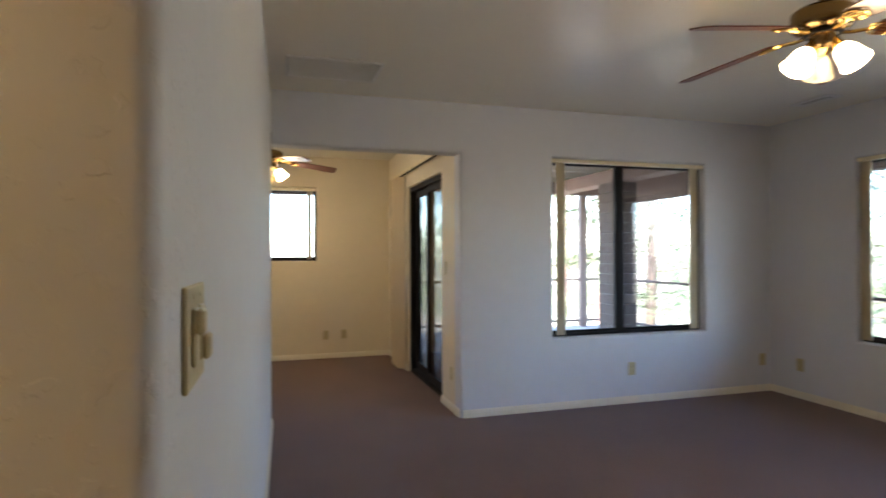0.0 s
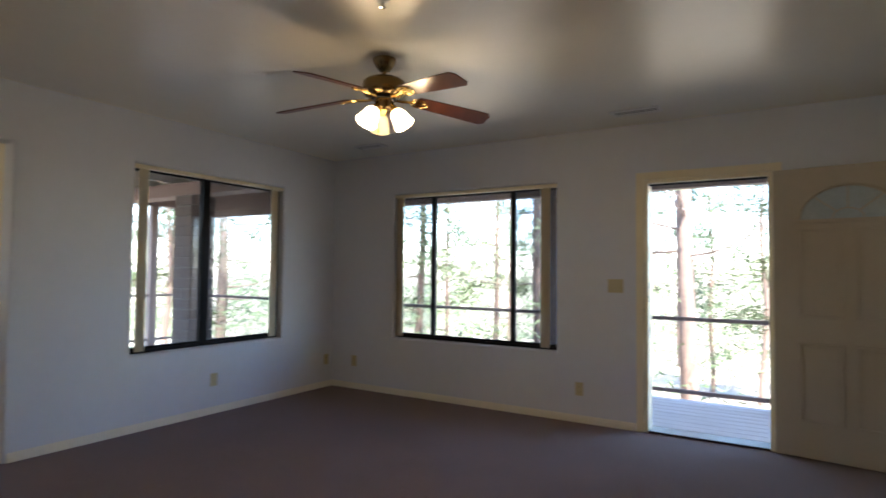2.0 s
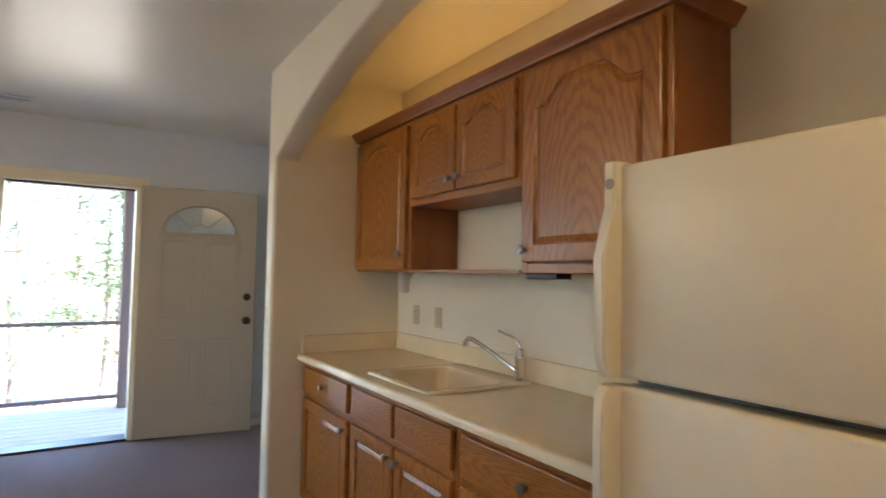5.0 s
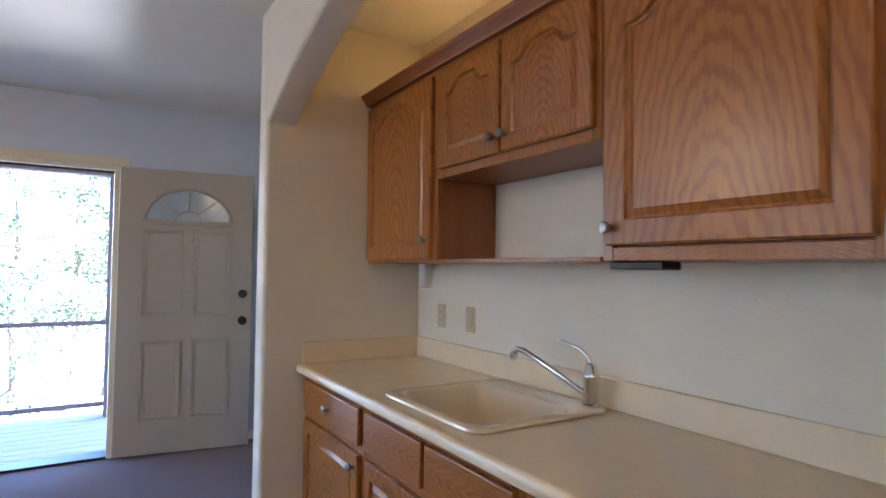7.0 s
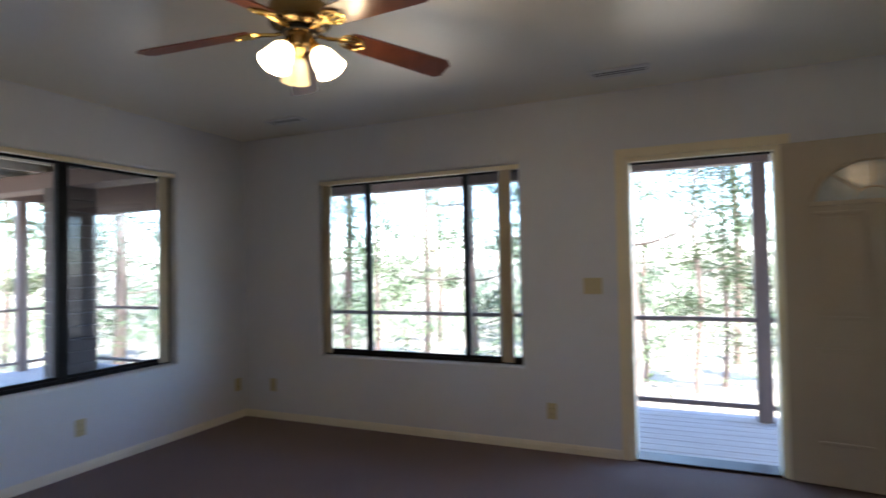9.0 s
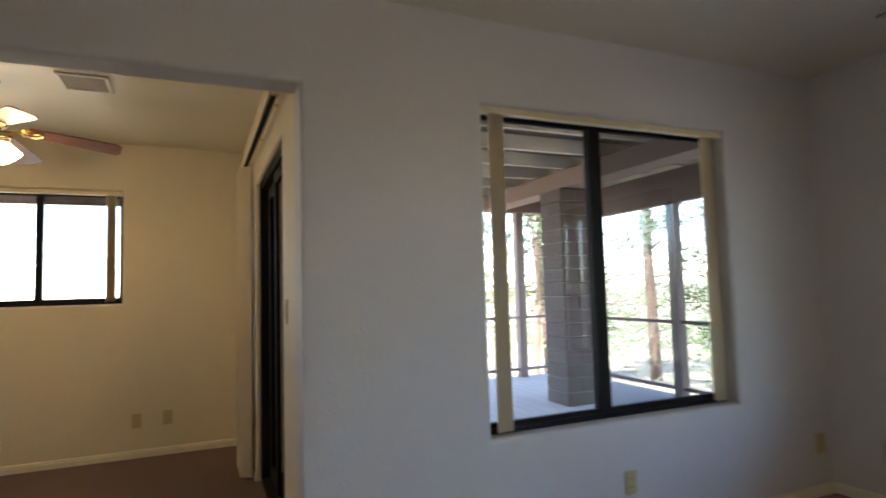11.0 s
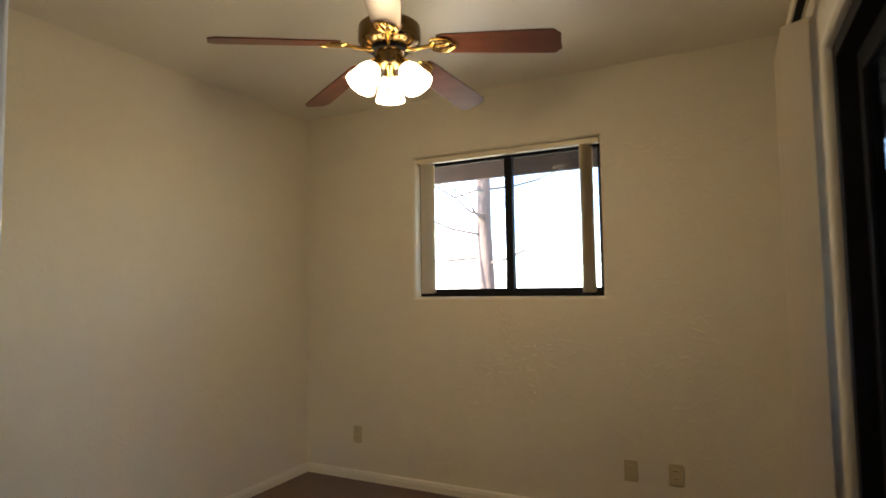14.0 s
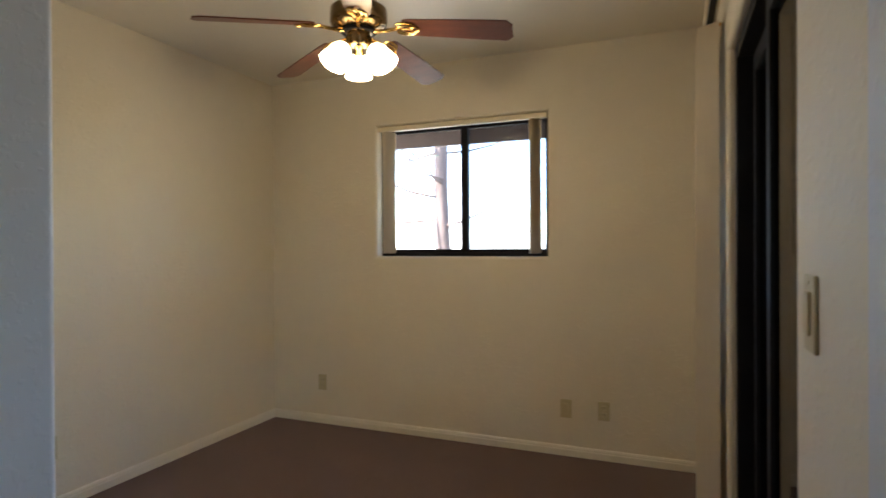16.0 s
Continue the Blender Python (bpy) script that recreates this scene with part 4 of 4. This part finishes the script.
# ---------- ceiling fans ----------
def ceiling_fan(x, y, turn, drop, label, shade_turn=0, watts=9.0, unlit=()):
    f = thing("ceiling_fan", label, "ceiling fan", x, y, H, turn)
    part("canopy", turned([(0.068, 0), (0.068, -0.012), (0.060, -0.030), (0.046, -0.055), (0.034, -0.068), (0.0005, -0.07)], 28), ANTIQUE, f, "", True)
    part("downrod", turned([(0.013, -0.065), (0.013, -drop)], 16), ANTIQUE, f, "", True)
    m = Matrix.Translation((0, 0, -drop))
    part("motor_housing", turned([(0.03, 0.0), (0.055, -0.004), (0.105, -0.014), (0.122, -0.028), (0.124, -0.05), (0.124, -0.085), (0.118, -0.098), (0.095, -0.112), (0.062, -0.118), (0.0005, -0.118)], 36, None, m), ANTIQUE, f, "antique brass motor housing", True)
    bm = bmesh.new()
    for i in range(30):
        a = 2 * math.pi * i / 30
        c, s = math.cos(a), math.sin(a)
        vs = [(0.07, -0.1165), (0.107, -0.1075), (0.107, -0.1045), (0.07, -0.1135)]
        rr = []
        for w_ in (-0.004, 0.004):
            rr.append([bm.verts.new((r * c - w_ * s, r * s + w_ * c, z - drop)) for r, z in vs])
        for k in range(4):
            bm.faces.new((rr[0][k], rr[0][(k + 1) % 4], rr[1][(k + 1) % 4], rr[1][k]))
        bm.faces.new(rr[0]), bm.faces.new(rr[1][::-1])
    part("cooling_fins", bm, ANTIQUE, f)
    part("switch_housing", turned([(0.062, -0.1185), (0.066, -0.128), (0.052, -0.133), (0.05, -0.175), (0.044, -0.185), (0.02, -0.189), (0.0005, -0.190)], 28, None, m), ANTIQUE, f, "", True)
    part("hub_ring", turned([(0.075, -0.1182), (0.075, -0.130), (0.055, -0.131)], 28, None, m), BLACK, f, "", True)
    zb = -drop - 0.096
    for k in range(5):
        a = radians(72 * k)
        rot = Matrix.Rotation(a, 4, 'Z')
        pitch = Matrix.Translation((0, 0, zb)) @ Matrix.Rotation(radians(6.4), 4, 'Y') @ Matrix.Rotation(radians(-14), 4, 'X')
        out = []
        for r_, wd in ((0.205, 0.048), (0.23, 0.055), (0.40, 0.061), (0.56, 0.066), (0.648, 0.067), (0.652, 0.065), (0.676, 0.040), (0.674, 0.020)):
            out.append((r_, wd))
        pts = [(r_, w_) for r_, w_ in out] + [(r_, -w_) for r_, w_ in reversed(out)]
        bm = prism(pts, -0.003, 0.003)
        bmesh.ops.transform(bm, matrix=rot @ pitch, verts=bm.verts[:])
        part("blade", bm, BLADE, f, "dark cherry wood fan blade")
        bm = tube([rot @ Vector(p) for p in ((0.06, 0, zb - 0.026), (0.11, 0, zb - 0.032), (0.15, 0, zb - 0.029), (0.185, 0, zb - 0.028))], 0.0085, 8)
        for side in (-1, 1):
            loop = []
            for j in range(17):
                t = 2 * math.pi * j / 16
                p = Vector((0.215 + 0.042 * math.cos(t), side * 0.021 + 0.020 * math.sin(t), -0.008))
                loop.append(rot @ (pitch @ p))
            tube(loop, 0.0045, 6, bm)
        loop = [rot @ (pitch @ Vector((0.225 + 0.05 * math.cos(2 * math.pi * j / 16), 0.024 * math.sin(2 * math.pi * j / 16), -0.010))) for j in range(17)]
        tube(loop, 0.0045, 6, bm)
        part("blade_iron", bm, BRASS, f, "polished brass scrolled blade iron", True)
    zs = -drop - 0.168
    for k in range(3):
        a = radians(120 * k + shade_turn)
        tilt = Matrix.Translation((0.058 * math.cos(a), 0.058 * math.sin(a), zs - 0.012)) @ Matrix.Rotation(a, 4, 'Z') @ Matrix.Rotation(radians(-34), 4, 'Y')
        part("lamp_arm", turned([(0.017, 0.030), (0.019, 0.0), (0.024, -0.012), (0.024, -0.03), (0.018, -0.032)], 18, None, tilt), BRASS, f, "", True)
        bm = bmesh.new()
        seg = 36
        rings = []
        for r_, z in ((0.021, -0.020), (0.031, -0.028), (0.041, -0.044), (0.047, -0.064), (0.051, -0.086), (0.056, -0.108), (0.060, -0.122), (0.061, -0.126)):
            ring = []
            for i in range(seg):
                t = 2 * math.pi * i / seg
                rr = r_ * (1 + 0.02 * math.cos(12 * t))
                ring.append(bm.verts.new(tilt @ Vector((rr * math.cos(t), rr * math.sin(t), z))))
            rings.append(ring)
        for p, q in zip(rings, rings[1:]):
            for i in range(seg):
                bm.faces.new((p[i], p[(i + 1) % seg], q[(i + 1) % seg], q[i]))
        # a shade listed in unlit gets plain frosted glass and no bulb
        part("shade", bm, UNLIT if k in unlit else SHADE, f, "frosted ribbed glass shade left unlit" if k in unlit else "lit frosted ribbed glass shade", True)
        pos = pose(x, y, H, 0, 0, turn) @ tilt @ Vector((0, 0, -0.131))
        if k not in unlit:
            lamp(*pos, watts)
    part("finial", turned([(0.02, -0.189), (0.012, -0.205), (0.006, -0.220), (0.0005, -0.223)], 14, None, m), BRASS, f, "", True)
    for dx, ln in ((0.03, 0.115), (-0.02, 0.08)):
        part("pull_chain", tube([(dx, 0.03, zs - 0.01), (dx, 0.032, zs - 0.01 - ln)], 0.0016, 6), BRASS, f)
        part("chain_bob", turned([(0.002, 0), (0.006, -0.008), (0.005, -0.02), (0.0005, -0.024)], 10, None, Matrix.Translation((dx, 0.032, zs - 0.01 - ln))), BRASS, f, "", True)
    return f


ceiling_fan(2.785, 2.336, FAN1, 0.11, "antique brass five-blade ceiling fan with glass shades, two lit", SH1, LAMP1, (0,))
ceiling_fan(0.42, 6.31, FAN2, 0.165, "antique brass five-blade ceiling fan with three lit glass shades", SH2, LAMP2)

# unseen warm lights, added for their glow: atop the wall cabinets, globe in the hall
cl = thing("strip_light", "unseen warm strip light assumed behind the cabinet crown", "light fixture", 1.85, -0.78, ZT + 0.001)
# strip length set to spread the glow over the alcove ceiling
part("housing", block(-0.95, 0.95, -0.04, 0.04, 0, 0.03, 0.004), WHITE, cl)
part("tube", tube([(-0.93, 0, 0.045), (0.93, 0, 0.045)], 0.012, 10), glowing("warm_tube", (1.0, 0.55, 0.12), KITCH), cl)
# stands out of view, placed where it warms the refrigerator and the wall's end
hl = thing("hall_ceiling_light", "unseen round warm ceiling globe added in the hall", "light fixture", -0.72, 0.45, H)
part("base", turned([(0.12, 0), (0.12, -0.02), (0.10, -0.025), (0.0005, -0.026)], 28), BRASS, hl, "", True)
part("globe", turned([(0.10, -0.026), (0.115, -0.05), (0.10, -0.085), (0.06, -0.105), (0.0005, -0.112)], 28), glowing("warm_globe", (1.0, 0.64, 0.29), HALL), hl, "", True)

# ---------- deck, roof and railing ----------
DZ, RX, RY = -0.05, 6.55, 9.7
dk = tagged(thing("deck", "weathered grey-brown timber deck round two sides of the house", "deck"), kind="structure")
bm = bmesh.new()
box_into(bm, XE + 0.16, RX + 0.12, -4.0, RY + 0.12, DZ - 0.25, DZ - 0.03)
box_into(bm, XS + 0.16, XE + 0.16, YN + 0.16, RY + 0.12, DZ - 0.25, DZ - 0.03)
part("joists", bm, STAINED, dk)
for i in range(11):
    x = XE + 0.165 + i * 0.142
    part("board", block(x, x + 0.136, -4.0, RY + 0.10, DZ - 0.03, DZ, 0.003, 1), DECKM, dk)
for i in range(22):
    x = XS + 0.165 + i * 0.142
    part("board", block(x, x + 0.136, YN + 0.16, RY + 0.10, DZ - 0.03, DZ, 0.003, 1), DECKM, dk)

rl = thing("deck_railing", "brown-stained timber deck railing with two level rails", "railing")
for y in (-3.6, -1.9, 0.40, 2.70, 5.0, 7.35, RY):
    part("post", block(RX - 0.06, RX + 0.06, y - 0.06, y + 0.06, DZ, 2.179, 0.006, 1), STAINED, rl)
for x in (2.3, 4.1, 5.9):
    part("post", block(x - 0.06, x + 0.06, RY - 0.06, RY + 0.06, DZ, 2.359, 0.006, 1), STAINED, rl)
ys = (-3.6, -1.9, 0.40, 2.70, 5.0, 7.35, RY)
for a, b in zip(ys, ys[1:]):
    for z in (0.795, 0.045):
        part("rail", block(RX - 0.02, RX + 0.02, a + 0.061, b - 0.061, z, z + 0.04, 0.003, 1), STAINED, rl)
xs = (2.3, 4.1, 5.9, RX)
for a, b in zip(xs, xs[1:]):
    for z in (0.795, 0.045):
        part("rail", block(a + 0.061, b - 0.061, RY - 0.02, RY + 0.02, z, z + 0.04, 0.003, 1), STAINED, rl)
rf = tagged(thing("porch_roof", "brown porch roof with pale joists over the deck", "roof"), kind="structure")
part("beam", block(RX - 0.07, RX + 0.07, -4.0, RY + 0.07, 2.18, 2.555, 0.006, 1), STAINED, rf)
part("beam", block(XS + 0.16, RX - 0.071, RY - 0.07, RY + 0.07, 2.36, 2.699, 0.006, 1), STAINED, rf)
part("beam", block(5.27, 5.57, YN + 0.2, RY - 0.071, 2.36, 2.555, 0.006, 1), STAINED, rf)
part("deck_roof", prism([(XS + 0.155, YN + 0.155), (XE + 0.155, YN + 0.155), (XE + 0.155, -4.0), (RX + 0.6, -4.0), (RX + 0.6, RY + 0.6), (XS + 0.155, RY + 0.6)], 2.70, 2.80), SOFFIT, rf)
for i in range(8):
    y = YN + 0.45 + i * 0.61
    part("joist", block(XS + 0.16, RX + 0.5, y - 0.02, y + 0.02, 2.56, 2.699), JOIST, rf)
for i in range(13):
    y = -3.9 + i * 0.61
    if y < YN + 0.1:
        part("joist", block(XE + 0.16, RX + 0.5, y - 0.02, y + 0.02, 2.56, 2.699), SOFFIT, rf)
ev = tagged(thing("eaves", "brown boxed eaves beyond the small window", "eaves"), kind="structure")
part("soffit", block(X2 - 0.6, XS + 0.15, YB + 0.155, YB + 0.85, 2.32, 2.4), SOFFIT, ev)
part("fascia", block(X2 - 0.6, XS + 0.15, YB + 0.851, YB + 0.90, 2.13, 2.42), STAINED, ev)
part("outer_roof", prism([(XH - 1, YK - 1), (XE + 0.16, YK - 1), (XE + 0.16, YN + 0.15), (XS + 0.155, YN + 0.15), (XS + 0.155, YB + 0.9), (XH - 1, YB + 0.9)], 2.80, 2.95), SOFFIT, ev)

# slump-block column at the corner of the deck
colm = thing("block_column", "red-brown slump block column holding up the porch roof", "column", 5.42, 7.86, DZ)
part("core", block(-0.185, 0.185, -0.185, 0.185, 0.0, 2.41), MORTAR, colm, "grey mortar joints")
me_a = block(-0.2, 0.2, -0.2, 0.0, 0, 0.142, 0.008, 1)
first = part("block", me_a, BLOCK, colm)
mesh_a = first.data
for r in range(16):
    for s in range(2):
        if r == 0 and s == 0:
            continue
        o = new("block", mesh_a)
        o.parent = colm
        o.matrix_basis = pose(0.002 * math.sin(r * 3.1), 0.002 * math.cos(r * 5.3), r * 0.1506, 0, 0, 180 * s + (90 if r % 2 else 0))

# outer faces of the house seen from the deck windows
structure("wall_outside", block(XE + 0.152, XE + 0.156, -4.0, YE - 0.13, -0.3, 2.7), STUCCO, "tan stucco outer wall", "wall")

# ---------- ground, wood and trees ----------
def ground_height(x, y):
    d = max(0.0, max(x - 6.8, y - 9.9))
    return -0.9 - 0.10 * min(d, 40) - 0.02 * max(0, min(d - 40, 100)) + 0.5 * noise.noise(Vector((x * 0.07, y * 0.07, 0)))


bm = bmesh.new()
N = 64
grid = []
for i in range(N + 1):
    row = []
    for j in range(N + 1):
        u, v_ = 2 * i / N - 1, 2 * j / N - 1
        x, y = 4 + 900 * u * abs(u) ** 1.6, 4 + 900 * v_ * abs(v_) ** 1.6
        row.append(bm.verts.new((x, y, ground_height(x, y))))
    grid.append(row)
for i in range(N):
    for j in range(N):
        bm.faces.new((grid[i][j], grid[i + 1][j], grid[i + 1][j + 1], grid[i][j + 1]))
structure("ground", bm, EARTH, "sloping ground of dry pine litter and grass", "ground", True)


def tufts(verts, faces, centre, radius, count, size, rng):
    """A loose clump of needle sprays: thin crossed blades fanning out."""
    for _ in range(count):
        d = Vector((rng.gauss(0, 1), rng.gauss(0, 1), rng.gauss(0, 0.6)))
        p = centre + d * radius * 0.5
        a = Vector((rng.gauss(0, 1), rng.gauss(0, 1), rng.gauss(0.3, 0.7))).normalized()
        b = a.orthogonal().normalized()
        s = size * rng.uniform(0.6, 1.4)
        i = len(verts)
        verts.extend([tuple(p), tuple(p + a * s + b * s * 0.11), tuple(p + a * s * 1.15 - b * s * 0.08)])
        faces.append((i, i + 1, i + 2))


def pine(name, height, girth, seed, bare, spread, label):
    rng = random.Random(seed)
    t = thing(name, label, "tree", group="pine trees")
    lean = rng.uniform(-0.02, 0.02)
    pts = [(lean * height * k / 10 + 0.05 * math.sin(k + seed), 0.05 * math.cos(k * 1.3 + seed), height * k / 10) for k in range(11)]
    part("trunk", tube(pts, girth, 10, None, girth * 0.18), BARK, t, "rough red-brown bark", True)
    limbs = bmesh.new()
    verts, faces = [], []
    n = int(height * 3.2)
    for i in range(n):
        z = height * (bare + (1 - bare) * (i + rng.random()) / n)
        f = (z / height - bare) / (1 - bare)
        ln = spread * (1.0 - 0.75 * f) * rng.uniform(0.5, 1.15)
        a = rng.uniform(0, 2 * math.pi)
        base = Vector((lean * z, 0, z))
        droop = rng.uniform(-0.25, 0.15)
        q = [base + Vector((math.cos(a + 0.25 * math.sin(3 * u)) * ln * u, math.sin(a + 0.25 * math.sin(3 * u)) * ln * u, ln * (droop * u + 0.28 * u * u))) for u in (0, 0.3, 0.6, 0.85, 1.0)]
        tube(q, girth * 0.16 * (1.15 - f), 5, limbs, girth * 0.03)
        if f < 0.12 and rng.random() < 0.7:
            continue
        for u in (0.45, 0.62, 0.78, 0.9, 1.0):
            c = base + (q[4] - base) * u + Vector((rng.gauss(0, 0.12), rng.gauss(0, 0.12), rng.gauss(0.05, 0.1)))
            tufts(verts, faces, c, 0.44, 32, 0.20, rng)
    tagged(part("limbs", limbs, BARK, t), kind="stuff")
    me = bpy.data.meshes.new("crown")
    me.from_pydata(verts, [], faces)
    me.materials.append(NEEDLE)
    cr_ = new("crown", me)
    cr_.parent = t
    tagged(cr_, kind="stuff")
    return t


kinds = [pine("pine_tree", 19, 0.18, 3, 0.16, 2.9, "tall ponderosa pine with rough red-brown trunk"),
         pine("pine_tree", 14, 0.15, 8, 0.10, 2.6, "ponderosa pine with low green boughs"),
         pine("pine_tree", 8, 0.085, 21, 0.12, 1.7, "young pine with dense green needles")]
places = [(0, 12.5, 2.1, 0), (0, 14.2, 15.8, 60), (1, 18.0, -1.6, 40), (1, 22.0, 6.2, 120), (1, 16.5, 11.2, 200), (2, 15.7, 9.7, 90), (0, 18.0, 7.5, 20),
          (1, 12.5, 19.0, 10), (0, 27.0, -0.6, 150), (1, 24.0, 12.0, 70), (1, 20.0, 18.0, 33), (2, 16.4, 0.9, 140), (2, 19.5, 2.4, 15), (1, 10.4, 13.8, 85),
          (0, -2.55, 14.6, 95), (1, 5.5, 24.0, 250), (1, 27.0, -4.0, 77), (2, 21.0, -2.5, 30), (0, 30.0, 7.0, 300), (0, 28.0, 22.0, 18), (2, 14.6, 4.6, 44),
          (2, 13.0, 12.5, 222), (1, 15.0, 27.0, 130), (1, 32.0, 15.0, 99), (2, 11.0, 16.5, 10), (1, 28.0, 4.6, 210), (2, 8.2, 17.0, 60), (2, 6.4, 19.0, 12),
          (2, 19.0, 0.2, 75), (2, 9.3, 14.6, 160), (1, 8.6, 20.5, 5)]
used = set()
for k, x, y, r in places:
    m = pose(x, y, ground_height(x, y) - 0.1, 0, 0, r)
    if k not in used:
        used.add(k)
        kinds[k].matrix_world = m
    else:
        copy_thing(kinds[k], m)
rng = random.Random(5)
verts, faces = [], []
for i in range(600):
    a = rng.uniform(-0.9, 1.45)
    d = rng.uniform(34, 95)
    x, y = 3 + d * math.cos(a), 3 + d * math.sin(a)
    z0 = ground_height(x, y)
    h = rng.uniform(3, 11)
    for k in range(6):
        c = Vector((x + rng.gauss(0, 0.7), y + rng.gauss(0, 0.7), z0 + h * (k + 0.5) / 6))
        tufts(verts, faces, c, 1.5 * (1.2 - k / 6), 9, 0.8, rng)
me = bpy.data.meshes.new("far_woods")
me.from_pydata(verts, [], faces)
me.materials.append(NEEDLE)
tagged(new("far_woods", me), "distant pine forest on the slope", "woods", "", "stuff")
verts, faces = [], []
for i in range(520):
    x, y = rng.uniform(7.6, 26), rng.uniform(-8, 26)
    z0 = ground_height(x, y)
    tufts(verts, faces, Vector((x, y, z0 + rng.uniform(0.1, 1.7))), 0.8, 20, 0.17, rng)
me = bpy.data.meshes.new("undergrowth")
me.from_pydata(verts, [], faces)
me.materials.append(BRUSH)
tagged(new("undergrowth", me), "green scrub and saplings below the deck", "shrubs", "", "stuff")
